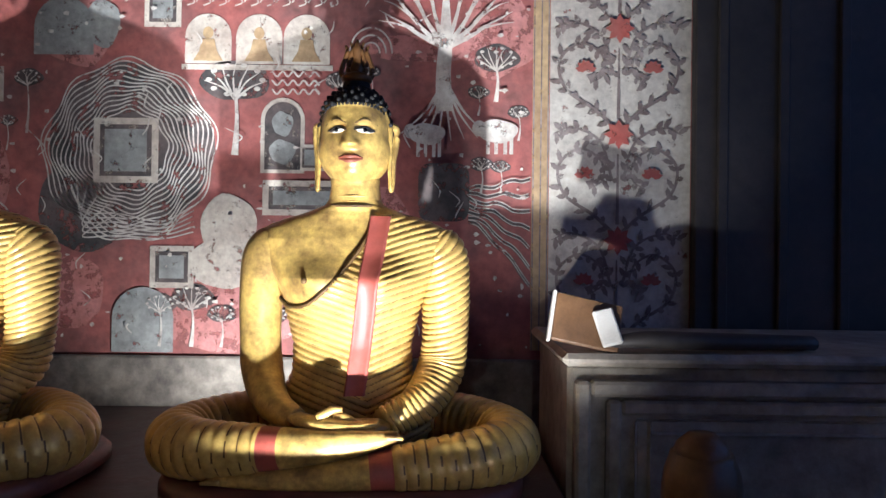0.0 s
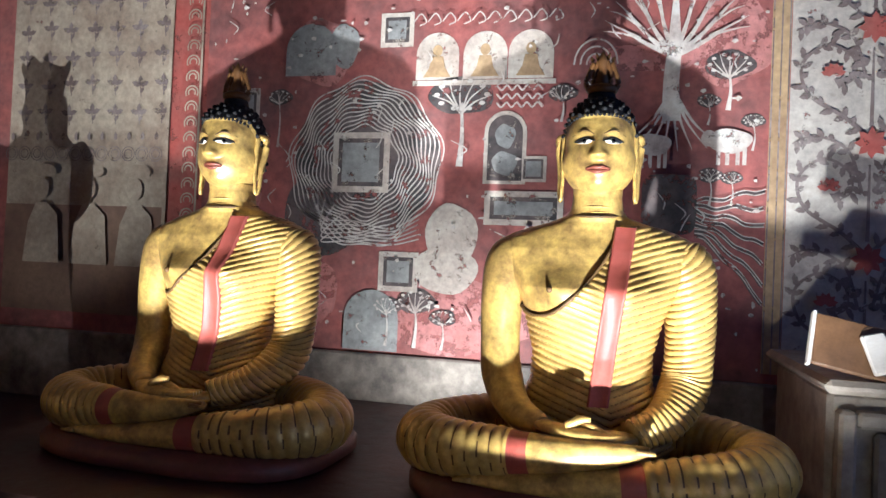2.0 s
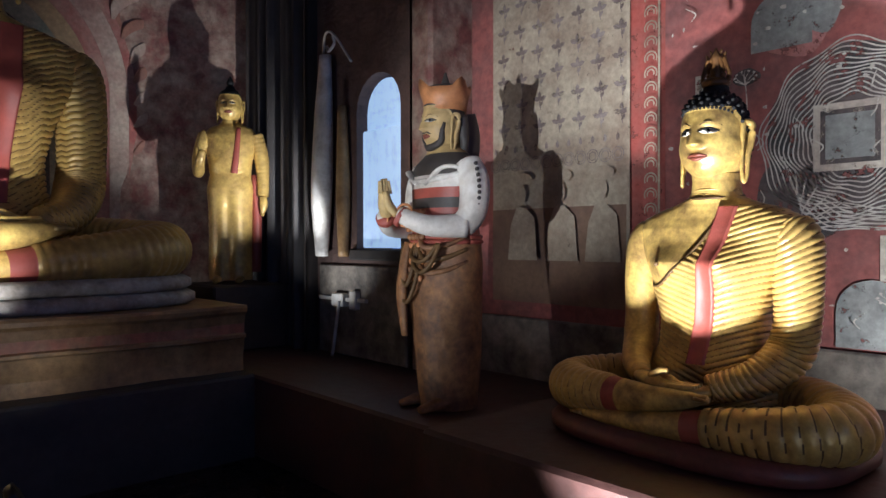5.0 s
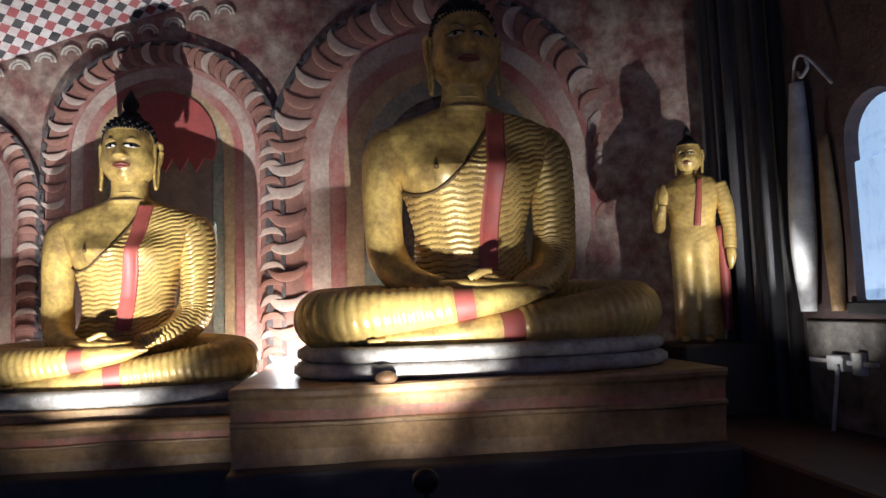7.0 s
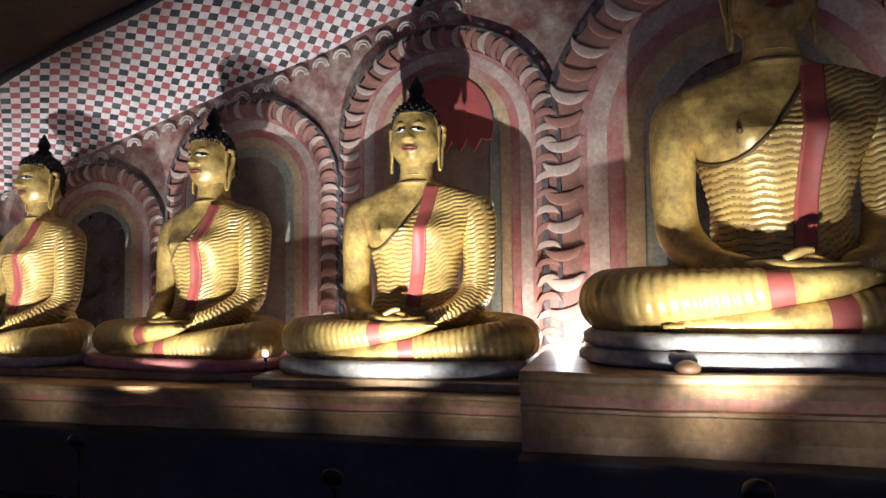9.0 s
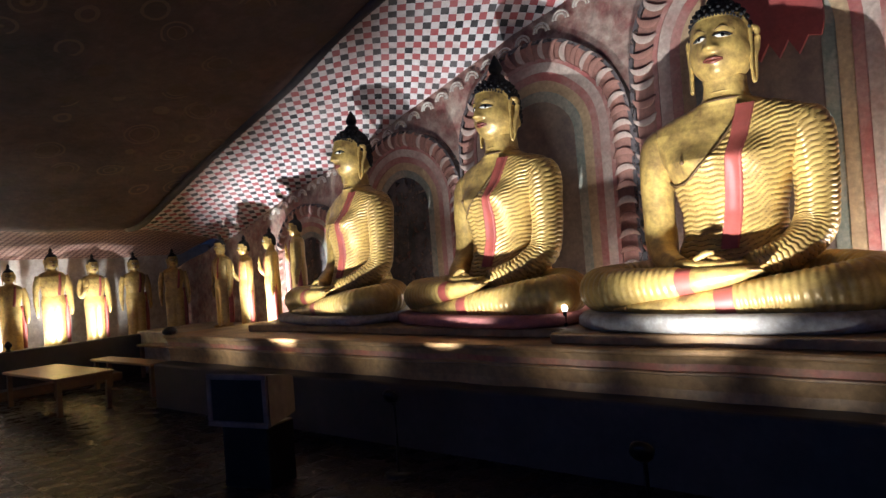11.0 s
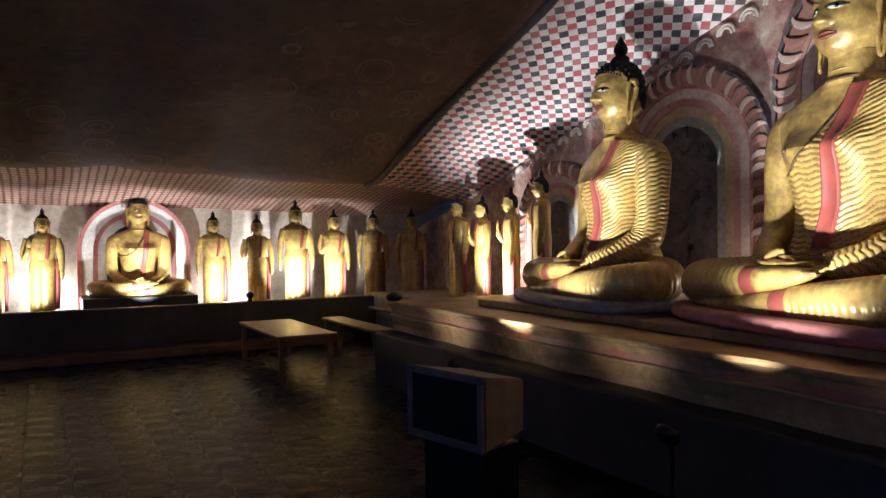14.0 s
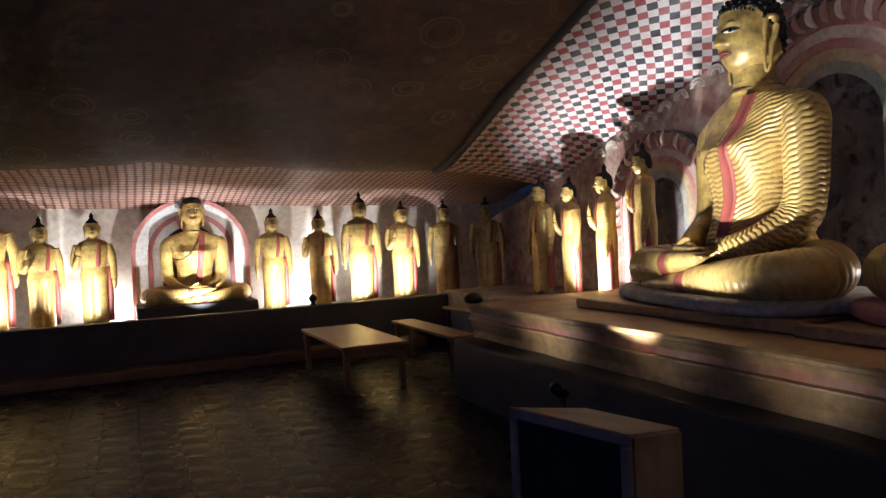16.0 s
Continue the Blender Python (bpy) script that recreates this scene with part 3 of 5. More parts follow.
def king(name):
    """A standing statue with a crown, palms joined; 2.0 m to its crown's tips, facing -y."""
    S = Shape()
    prof = [(0.0, .17, .16, .02), (.10, .18, .17, .02), (.30, .21, .18, .02), (.60, .245, .19, .0), (.85, .255, .19, .0), (.98, .24, .18, .0), (1.08, .225, .165, .0), (1.20, .24, .165, .0), (1.33, .27, .16, .0), (1.42, .25, .14, .0),
            (1.49, .15, .10, .01), (1.53, .085, .085, .0), (1.60, .08, .08, .0)]
    zs = [p[0] for p in prof]
    rows, nz, na = [], 110, 56
    slots = {}
    for i in range(nz + 1):
        z = 1.60 * i / nz
        hx, hy, oy = (float(np.interp(z, zs, [p[k] for p in prof])) for k in (1, 2, 3))
        row = []
        for j in range(na):
            a = 2 * math.pi * j / na
            x, y = hx * math.cos(a), oy + hy * math.sin(a)
            q = ridge((x * 1.0 + 0.1 * z) / 0.06) if z < .95 else 1
            d = 0.008 * q
            row.append((x * (1 + d / hx), oy + (y - oy) * (1 + d / hy), z))
            slots[i, j] = 1 if z < .98 else 3 if z < 1.15 else 4 if z < 1.21 else 3 if z < 1.28 else 6 if z < 1.34 and y < .02 else 4 if z < 1.47 else SK
        rows.append(row)
    S.grid(rows, lambda i, j: slots[i, j])
    for z, r in ((1.0, .245), (.97, .25)):
        S.tube([(r * math.cos(a), r * .76 * math.sin(a), z) for a in np.linspace(0, 2 * math.pi, 25)], [.014] * 25, SA, 6, 48)
    # looped cloth hanging from the belt
    for x0, x1, d in ((-.16, .06, .34), (-.12, .02, .24), (.0, .24, .16), (-.02, .22, .10)):
        S.tube([(x0, -.19, .96), (x0 * .9 + x1 * .1, -.235, .96 - d * .7), ((x0 + x1) / 2, -.24, .96 - d), (x0 * .1 + x1 * .9, -.235, .96 - d * .7), (x1, -.19, .96)], [.013] * 5, CR, 8, 26)
    S.tube([(-.10, -.20, .97), (-.11, -.235, .70), (-.10, -.22, .42)], [.03, .05, .03], 1, 10, 12, squash=.5, up=(0, 1, 0))
    # collar, bands over the shoulders
    S.tube([(.27 * math.cos(a), -.005 + .16 * math.sin(a), 1.37 - .05 * math.sin(-a)) for a in np.linspace(0, 2 * math.pi, 29)], [.016] * 29, 6, 8, 56)
    # sleeves and arms to the joined palms
    for sx in (-1, 1):
        S.tube([(sx * .24, .0, 1.41), (sx * .30, -.0, 1.30), (sx * .31, -.02, 1.14), (sx * .29, -.08, 1.05)], [.075, .085, .08, .07], 6, 18, 20, up=(0, 1, 0))
        S.tube([(sx * .31, -.06, 1.06), (sx * .22, -.25, 1.06), (sx * .09, -.36, 1.12)], [.068, .058, .045], 6, 16, 16)
        S.tube([(sx * .10, -.34, 1.10), (sx * .085, -.355, 1.115)], [.06, .06], 3, 14, 4)
        S.tube([(sx * .06, -.36, 1.12), (sx * .026, -.39, 1.18), (sx * .014, -.405, 1.25)], [.036, .04, .03], SK, 10, 10, squash=.6)
        for k in range(4):
            S.tube([(sx * .014, -.375 - .018 * k, 1.24), (sx * .010, -.385 - .016 * k, 1.33 - .012 * abs(k - 1.4))], [.011, .007], SK, 8, 5)
        for z in (1.075, 1.10):
            S.tube([(sx * (.105 + .052 * math.cos(a)), -.335 + .02 * math.cos(a), z + .03 + .048 * math.sin(a)) for a in np.linspace(0, 2 * math.pi, 13)], [.008] * 13, FN, 6, 24)
        for k in range(9):
            S.ball((sx * (.355 + .035 * math.sin(k * .34)), -.03, 1.40 - .032 * k), (.012, .012, .012), 4, 5, 8)
        S.tube([(sx * .30, .05, 1.36), (sx * .20, -.13, 1.39), (sx * .05, -.165, 1.30)], [.02, .024, .018], 6, 10, 16, squash=.5)
        S.tube([(sx * .09, .06, .05), (sx * .10, -.09, .045), (sx * .11, -.24, .022)], [.06, .055, .03], 1, 12, 8, squash=.7)
    for i in range(9):
        for x in (-.075, -.025, .025, .075):
            S.ball((x * (1 - .03 * i), -.20 - .008 * math.sin(i), 1.14 - .047 * i), (.022, .016, .020), FN if (i + int(x * 40)) % 2 else 1, 5, 8)
    for z0, k in ((1.0, 0), (.93, 1), (.86, 2)):
        S.tube([(.03, -.20, z0), (.12, -.215, z0 - .06), (.21, -.14, z0 - .05), (.26, -.02, z0 + .0)], [.012, .016, .015, .010], 2 if k % 2 else 1, 8, 20)
    S.tube([(0, .10, 1.72), (0, .125, 1.60), (0, .13, 1.46), (0, .15, 1.32)], [.10, .105, .09, .04], HR, 14, 16)
    for sx in (-1, 1):
        S.tube([(sx * .10, .05, 1.70), (sx * .115, .055, 1.58), (sx * .11, .06, 1.47)], [.035, .032, .014], HR, 10, 10)
    head(S, (0, -.015, 1.655), .68, None, beard=True)
    # crown with a flared, pointed rim and a dark knob
    rows = []
    for z, r in ((1.735, .125), (1.77, .13), (1.80, .135)):
        rows.append([(r * math.cos(a), r * math.sin(a), z) for a in np.linspace(0, 2 * math.pi, 41)[:-1]])
    rows.append([((.155 + .02 * max(0, math.cos(4 * a))) * math.cos(a), (.155 + .02 * max(0, math.cos(4 * a))) * math.sin(a), 1.86 + .055 * max(0, math.cos(4 * a)) ** 2) for a in np.linspace(0, 2 * math.pi, 41)[:-1]])
    rows.append([(.12 * math.cos(a), .12 * math.sin(a), 1.855) for a in np.linspace(0, 2 * math.pi, 41)[:-1]])
    S.grid(rows, FN)
    S.ball((0, 0, 1.865), (.115, .115, .035), HR)
    S.tube([(0, 0, 1.89), (0, 0, 1.92), (0, 0, 1.97)], [.03, .022, .006], HR, 10, 8)
    return S.object(name, [TANFACE, SKIRT, CREASE, SASH, DARK, LIPS, WHITE, CROWN])


# ---- structure ----
FLOOR_Z = -0.20


def slab(name, bm, mat, label, category, kind="structure"):
    return tagged(part(name, bm, mat), label, category, "", kind)


def rough_sheet(name, f, nu, nv, mat, amp=0.05, scale=0.8, label="", category=""):
    """A sheet f(u, v) -> point with the unevenness of cave rock; its UVs are metres along it."""
    bm = bmesh.new()
    uv = bm.loops.layers.uv.new("metres")
    V, T = [], {}
    for i in range(nu + 1):
        row = []
        for j in range(nv + 1):
            p = Vector(f(i / nu, j / nv))
            T[i, j] = ((Vector(f(i / nu, 0.5)) - Vector(f(0, 0.5))).length, (Vector(f(0.5, j / nv)) - Vector(f(0.5, 0))).length)
            p += noise.noise_vector(p * scale) * amp + noise.noise_vector(p * scale * 4) * amp * 0.25
            row.append(bm.verts.new(p))
        V.append(row)
    for i in range(nu):
        for j in range(nv):
            ids = ((i, j), (i + 1, j), (i + 1, j + 1), (i, j + 1))
            fc = bm.faces.new([V[a][b] for a, b in ids])
            fc.smooth = True
            for lp, k in zip(fc.loops, ids):
                lp[uv].uv = T[k]
    return tagged(part(name, bm, mat), label, category, "", "structure")


def node(nt, kind, **inputs):
    n = nt.nodes.new(kind)
    for k, v in inputs.items():
        n.inputs[int(k[1:])].default_value = v
    return n


def maths(nt, op, a, b=None):
    n = nt.nodes.new("ShaderNodeMath")
    n.operation = op
    for i, v in enumerate((a, b)):
        if v is None:
            continue
        if isinstance(v, (int, float)):
            n.inputs[i].default_value = v
        else:
            nt.links.new(v, n.inputs[i])
    return n.outputs[0]


def pattern_colour(m, build):
    """Puts build(nodetree, u, v, under) -> colour socket between a material's own colour and its shader."""
    nt = m.node_tree
    b = nt.nodes["Principled BSDF"]
    under = b.inputs["Base Color"].links[0].from_socket
    uv = nt.nodes.new("ShaderNodeUVMap")
    uv.uv_map = "metres"
    sep = nt.nodes.new("ShaderNodeSeparateXYZ")
    nt.links.new(uv.outputs[0], sep.inputs[0])
    nt.links.new(build(nt, sep.outputs[0], sep.outputs[1], under), b.inputs["Base Color"])


def mixed(nt, fac, a, b, mode="MIX"):
    n = nt.nodes.new("ShaderNodeMix")
    n.data_type, n.blend_type = "RGBA", mode
    for sock, v in (("Factor", fac), ("A", a), ("B", b)):
        if isinstance(v, (int, float)):
            n.inputs[sock].default_value = v
        elif isinstance(v, tuple):
            n.inputs[sock].default_value = (*v, 1)
        else:
            nt.links.new(v, n.inputs[sock])
    return n.outputs["Result"]


def lozenges(nt, u, v, under):
    wob = node(nt, "ShaderNodeTexNoise", _2=1.3)
    u2 = maths(nt, "ADD", maths(nt, "DIVIDE", u, 0.128), maths(nt, "MULTIPLY", wob.outputs[0], 0.5))
    v2 = maths(nt, "DIVIDE", v, 0.15)
    a = maths(nt, "FLOOR", maths(nt, "ADD", u2, v2))
    b = maths(nt, "FLOOR", maths(nt, "SUBTRACT", u2, v2))
    odd = maths(nt, "FLOORED_MODULO", maths(nt, "ADD", a, b), 2)
    red = maths(nt, "FLOORED_MODULO", a, 2)
    dark = mixed(nt, red, (0.025, 0.022, 0.022), (0.36, 0.07, 0.065))
    worn = node(nt, "ShaderNodeTexNoise", _2=9.0)
    keep = maths(nt, "MULTIPLY", odd, maths(nt, "SUBTRACT", 1.15, maths(nt, "MULTIPLY", worn.outputs[0], 0.45)))
    return mixed(nt, keep, under, dark)


def dots(nt, u, v, under):
    s = maths(nt, "MULTIPLY", maths(nt, "SINE", maths(nt, "MULTIPLY", u, 30)), maths(nt, "SINE", maths(nt, "MULTIPLY", v, 26)))
    f = maths(nt, "GREATER_THAN", maths(nt, "ABSOLUTE", s), 0.38)
    return mixed(nt, f, (0.13, 0.055, 0.035), under)


def rings(nt, u, v, under):
    vor = nt.nodes.new("ShaderNodeTexVoronoi")
    vor.inputs["Scale"].default_value = 1.9
    vor.inputs["Randomness"].default_value = 0.45
    uv = nt.nodes.new("ShaderNodeUVMap")
    uv.uv_map = "metres"
    nt.links.new(uv.outputs[0], vor.inputs["Vector"])
    d = vor.outputs["Distance"]
    r1 = maths(nt, "LESS_THAN", maths(nt, "ABSOLUTE", maths(nt, "SUBTRACT", d, 0.36)), 0.022)
    r2 = maths(nt, "LESS_THAN", maths(nt, "ABSOLUTE", maths(nt, "SUBTRACT", d, 0.26)), 0.012)
    worn = node(nt, "ShaderNodeTexNoise", _2=3.0)
    k = maths(nt, "MULTIPLY", maths(nt, "MAXIMUM", r1, r2), maths(nt, "GREATER_THAN", worn.outputs[0], 0.47))
    inner = maths(nt, "LESS_THAN", d, 0.26)
    base = mixed(nt, maths(nt, "MULTIPLY", inner, 0.5), under, (0.10, 0.06, 0.03))
    return mixed(nt, maths(nt, "MULTIPLY", k, 0.7), base, (0.19, 0.12, 0.08))


VAULT = material("checked_vault_paint", (0.78, 0.72, 0.68), (0.50, 0.40, 0.36), 0.65, 0, 16, 1.2, 0.5, 0.3, 0.01)
pattern_colour(VAULT, lozenges)
DOTTED = material("dotted_vault_paint", (0.52, 0.33, 0.25), (0.34, 0.20, 0.15), 0.65, 0, 16, 1.2, 0.5, 0.3, 0.01)
pattern_colour(DOTTED, dots)
pattern_colour(ROCK, rings)

floor = slab("floor", box_bm(-11, -15.5, FLOOR_Z - 0.25, 5, 6, FLOOR_Z - 0.008), GROUT, "dark red cement tile floor worn glossy by bare feet", "floor")

WALL_N = 3.92
wall_n = slab("wall_north", box_bm(-4.96, WALL_N, FLOOR_Z, 4.6, WALL_N + 0.4, 6.4), REDWALL, "cave wall covered with a faded red mural", "wall")
slab("dado", box_bm(-4.96, WALL_N - 0.045, FLOOR_Z, 4.6, WALL_N - 0.003, 0.90, 0.012), DADO, "stained plaster dado under the murals", "dado")
slab("platform_north", box_bm(-2.98, 1.88, FLOOR_Z, 0.46, WALL_N - 0.046, 0.62, 0.02), PLATFORM, "plastered platform under the two seated statues", "platform")
slab("platform_corner", box_bm(-7.3, 2.35, FLOOR_Z, -2.983, WALL_N - 0.046, 0.44, 0.02), PLATFORM, "low stained platform in the cave's corner", "platform")


def wall_b_x(y):
    return -8.45 + 0.075 * (y + 2) if y < -2 else -8.45 + max(0, y - 1.2) ** 2 * 0.12


def top_b(y):
    return 2.91 + 0.272 * (y + 9.0) if y < -1 else 2.91 + 0.272 * 8.0 + 0.2 * (y + 1)


rough_sheet("wall_west", lambda u, v: (wall_b_x(-15 + 18.9 * u), -15 + 18.9 * u, FLOOR_Z + v * (top_b(-15 + 18.9 * u) - FLOOR_Z + 0.15)), 90, 40, BROWNWALL, 0.05, 0.9, "uneven cave wall with worn brown and red painting", "wall")
rough_sheet("wall_south", lambda u, v: (-10.5 + 15.2 * u, -14.55, FLOOR_Z + 2.35 * v), 60, 14, CREAMWALL, 0.04, 0.9, "pale plastered cave wall behind the standing statues", "wall")


def ceil_z(y):
    z = 2.42 + 0.35 * (y + 11.5)
    z = max(z, 2.30 + 0.05 * (y + 13))
    return z if z < 5.0 else 5.0 + (1 - math.exp(-(z - 5.0) / 0.9)) * 0.9


rough_sheet("ceiling", lambda u, v: (-7.28 + 11.9 * u, -12.1 + 16.5 * v, ceil_z(-12.1 + 16.5 * v)), 70, 90, ROCK, 0.10, 0.7, "dark sooty rock ceiling with faint painted rings", "ceiling")
rough_sheet("ceiling_south", lambda u, v: (-9.6 + 14.2 * u, -12.1 - 2.5 * v, ceil_z(-12.1) + 0.02 - 0.42 * v ** 1.3 + 0.012 * (u * 14.2)), 70, 16, DOTTED, 0.04, 0.8, "low rock vault painted with rows of small dots", "ceiling")


def vault(u, v):
    y = -12.2 + 16.0 * v
    a, b = Vector((wall_b_x(y) - 0.12, y, top_b(y))), Vector((-7.26, y, ceil_z(y) - 0.02))
    return a.lerp(b, u) + Vector((0, 0, 0.10 * math.sin(u * math.pi)))


rough_sheet("ceiling_vault", vault, 16, 110, VAULT, 0.04, 0.8, "sloping rock vault painted with black, red and white lozenges", "ceiling")
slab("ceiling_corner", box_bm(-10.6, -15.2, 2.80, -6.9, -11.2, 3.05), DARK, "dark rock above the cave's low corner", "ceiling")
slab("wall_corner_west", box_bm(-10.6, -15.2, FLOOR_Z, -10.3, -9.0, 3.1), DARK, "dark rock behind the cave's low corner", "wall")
# the dark painted border between vault and ceiling
S = Shape()
S.tube([Vector((-7.24, y, ceil_z(y) - 0.03)) + noise.noise_vector(Vector((-7.24, y, ceil_z(y))) * 0.8) * 0.05 for y in np.linspace(-12.0, 3.6, 40)], [0.055] * 40, 0, 8, 160)
tagged(S.object("trim", [DARK]), "dark painted border along the vault", "border", "", "structure")


def ledge(name, x_back, x_front, y0, y1, top, x_step, step, label):
    """A plastered ledge of stepped bands, its face along y."""
    h = top - step
    prof = [(x_back, top), (x_front, top), (x_front + 0.008, top - 0.04 * h), (x_front, top - 0.10 * h), (x_front - 0.03, top - 0.15 * h), (x_front - 0.05, top - 0.28 * h), (x_front - 0.055, top - 0.42 * h),
            (x_front - 0.02, top - 0.44 * h), (x_front - 0.018, top - 0.48 * h), (x_front - 0.05, top - 0.51 * h), (x_front - 0.075, top - 0.80 * h), (x_front - 0.07, step), (x_step - 0.03, step - 0.004), (x_step - 0.01, step - 0.012), (x_step, step - 0.03), (x_step, FLOOR_Z), (x_back, FLOOR_Z)]
    bm = bmesh.new()
    n = max(2, int((y1 - y0) / 0.06))
    rows = []
    for i in range(n + 1):
        y = y0 + (y1 - y0) * i / n
        row = []
        for k, (x, z) in enumerate(prof):
            j = noise.noise_vector(Vector((x * 2, y * 2.2, z * 3))) * (0.012 if 0 < k < len(prof) - 2 else 0)
            row.append(bm.verts.new((x + j.x, y, z + j.z)))
        rows.append(row)
    for a, b in zip(rows, rows[1:]):
        for k in range(len(prof)):
            q = (k + 1) % len(prof)
            # slot 1 makes the step dark, for the shade below the lamps' beams
            bm.faces.new((a[k], a[q], b[q], b[k])).material_index = 2 if k == 5 else 1 if k > 10 else 0
    bm.faces.new(rows[0])
    bm.faces.new(list(reversed(rows[-1])))
    bmesh.ops.recalc_face_normals(bm, faces=bm.faces[:])
    ob = slab(name, bm, LEDGE, label, "ledge")
    ob.data.materials.append(DARK)
    ob.data.materials.append(LEDGE_RED)
    return ob


ledge("ledge_tall", -8.6, -5.66, -1.17, 2.345, 0.985, -5.54, 0.46, "tall plastered ledge with stepped painted bands")
ledge("ledge_long", -9.3, -6.36, -9.40, -1.173, 0.72, -6.20, 0.37, "long plastered ledge with stepped painted bands")
slab("ledge_south", box_bm(-10.4, -14.6, FLOOR_Z, 4.6, -12.95, 0.37, 0.015), STONE, "plastered ledge under the row of standing statues", "ledge")
slab("parapet", box_bm(-7.74, -12.948, FLOOR_Z, 4.6, -12.78, 0.50, 0.015), DARK, "low dark parapet before the standing statues", "parapet")
slab("step_south", box_bm(-7.2, -12.777, FLOOR_Z, 4.6, -12.42, -0.06, 0.015), WOOD, "long low worn step below the parapet", "step")
slab("ledge_corner", box_bm(-9.6, -12.949, FLOOR_Z, -7.75, -9.403, 0.55, 0.015), STONE, "low plastered ledge in the dark corner", "ledge")

# corner with the window: a wall with an arched opening, x from -7.7 to -4.96
WN = 3.45
bm = bmesh.new()
W0, W1, WZ0, WZ1, WX0, WX1, WTOP = -5.72, -5.08, 1.43, 2.66, -7.9, -4.957, 5.6
outer = [(WX0, FLOOR_Z), (W0, FLOOR_Z), (W1, FLOOR_Z), (WX1, FLOOR_Z), (WX1, WZ0), (WX1, WZ1), (WX1, WTOP), (W1, WTOP), (W0, WTOP), (WX0, WTOP), (WX0, WZ1), (WX0, WZ0)]
arcs = [((W0 + W1) / 2 + 0.32 * math.cos(a), WZ1 + 0.32 * math.sin(a)) for a in np.linspace(0, math.pi, 13)]


def opening_wall(bm, y):
    v = lambda x, z: bm.verts.new((x, y, z))
    q = lambda *p: bm.faces.new([v(*k) for k in p])
    q((WX0, FLOOR_Z), (WX1, FLOOR_Z), (WX1, WZ0), (WX0, WZ0))
    q((WX0, WZ0), (W0, WZ0), (W0, WZ1), (WX0, WZ1))
    q((W1, WZ0), (WX1, WZ0), (WX1, WZ1), (W1, WZ1))
    q((WX0, WZ1), (W0, WZ1), *reversed(arcs[6:-1]), (arcs[6][0], WTOP), (WX0, WTOP))
    q((arcs[6][0], WTOP), *reversed(arcs[1:7]), (W1, WZ1), (WX1, WZ1), (WX1, WTOP))


opening_wall(bm, WN)
ring = [(W0, WZ0), (W1, WZ0)] + arcs
for a, b in zip(ring, ring[1:] + ring[:1]):
    bm.faces.new([bm.verts.new((x, y, z)) for x, z, y in ((*a, WN), (*b, WN), (*b, WN + 0.42), (*a, WN + 0.42))])
opening_wall(bm, WN + 0.4)
slab("wall_corner", bm, ROCK, "dark cave wall with an arched window opening", "wall")
slab("wall_return", box_bm(-4.957, WN, FLOOR_Z, -4.70, WALL_N + 0.3, 5.9, 0.03), BROWNWALL, "worn brown corner of the cave wall", "wall")
# unseen; kept low so that the blue world light reaches the room
slab("wall_east", box_bm(4.6, -15, FLOOR_Z, 4.9, 4.4, 1.0), STONE, "unseen plain low wall, open above to let the world light in", "wall")
# the daylight on the stained boards is put into their own emission
SHUTTER = glow("glowing_white_shutter", (0.42, 0.56, 0.72), 0.75)
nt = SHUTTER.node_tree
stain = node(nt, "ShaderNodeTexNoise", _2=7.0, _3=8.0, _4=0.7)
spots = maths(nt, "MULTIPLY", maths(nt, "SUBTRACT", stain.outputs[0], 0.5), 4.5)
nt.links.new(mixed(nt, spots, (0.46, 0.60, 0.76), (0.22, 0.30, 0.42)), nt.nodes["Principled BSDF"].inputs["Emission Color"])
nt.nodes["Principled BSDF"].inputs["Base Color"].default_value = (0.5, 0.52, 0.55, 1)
slab("wall_base", box_bm(-6.3, WN - 0.035, 0.445, -4.975, WN - 0.003, 1.28, 0.01), DADO, "rough stained plaster below the window", "wall")
win = thing("window_1", "arched window behind a pale blue shutter glowing in place of daylight", "window", kind="structure")
part("shutter", box_bm(W0 + 0.02, WN + 0.05, WZ0 + 0.01, W1 - 0.02, WN + 0.09, WZ1 - 0.16, 0.012), SHUTTER, win, "flat pale board that glows in place of daylight")
bm = bmesh.new()
pts = [(W0 + 0.03, WZ1 - 0.17), (W1 - 0.03, WZ1 - 0.17)] + [((W0 + W1) / 2 + 0.29 * math.cos(a), WZ1 + 0.29 * math.sin(a)) for a in np.linspace(0, math.pi, 15)]
lo, hi = [bm.verts.new((x, WN + 0.13, z)) for x, z in pts], [bm.verts.new((x, WN + 0.10, z)) for x, z in pts]
bm.faces.new(lo), bm.faces.new(list(reversed(hi)))
for i in range(len(pts)):
    k = (i + 1) % len(pts)
    bm.faces.new((lo[i], hi[i], hi[k], lo[k]))
part("arched_top", bm, SHUTTER, win, "rounded upper board that glows in place of daylight")
part("window_sill", box_bm(W0 - 0.06, WN - 0.05, WZ0 - 0.10, W1 + 0.06, WN - 0.003, WZ0, 0.012), DARK, win)
# a white-painted jamb beside the window
S = Shape()
S.tube([(-6.15, WN - 0.10, 1.36), (-6.14, WN - 0.11, 1.9), (-6.12, WN - 0.10, 2.6), (-6.10, WN - 0.09, 3.25)], [0.075, 0.125, 0.115, 0.07], 0, 14, 30, squash=0.7, up=(0, 1, 0))
tagged(S.object("trim", [WHITE]), "white-painted rounded jamb beside the window", "jamb", "", "structure")
S = Shape()
S.tube([(-5.86, WN - 0.05, 1.36), (-5.86, WN - 0.05, 2.0), (-5.88, WN - 0.05, 2.75)], [0.05, 0.07, 0.04], 0, 10, 20, up=(0, 1, 0))
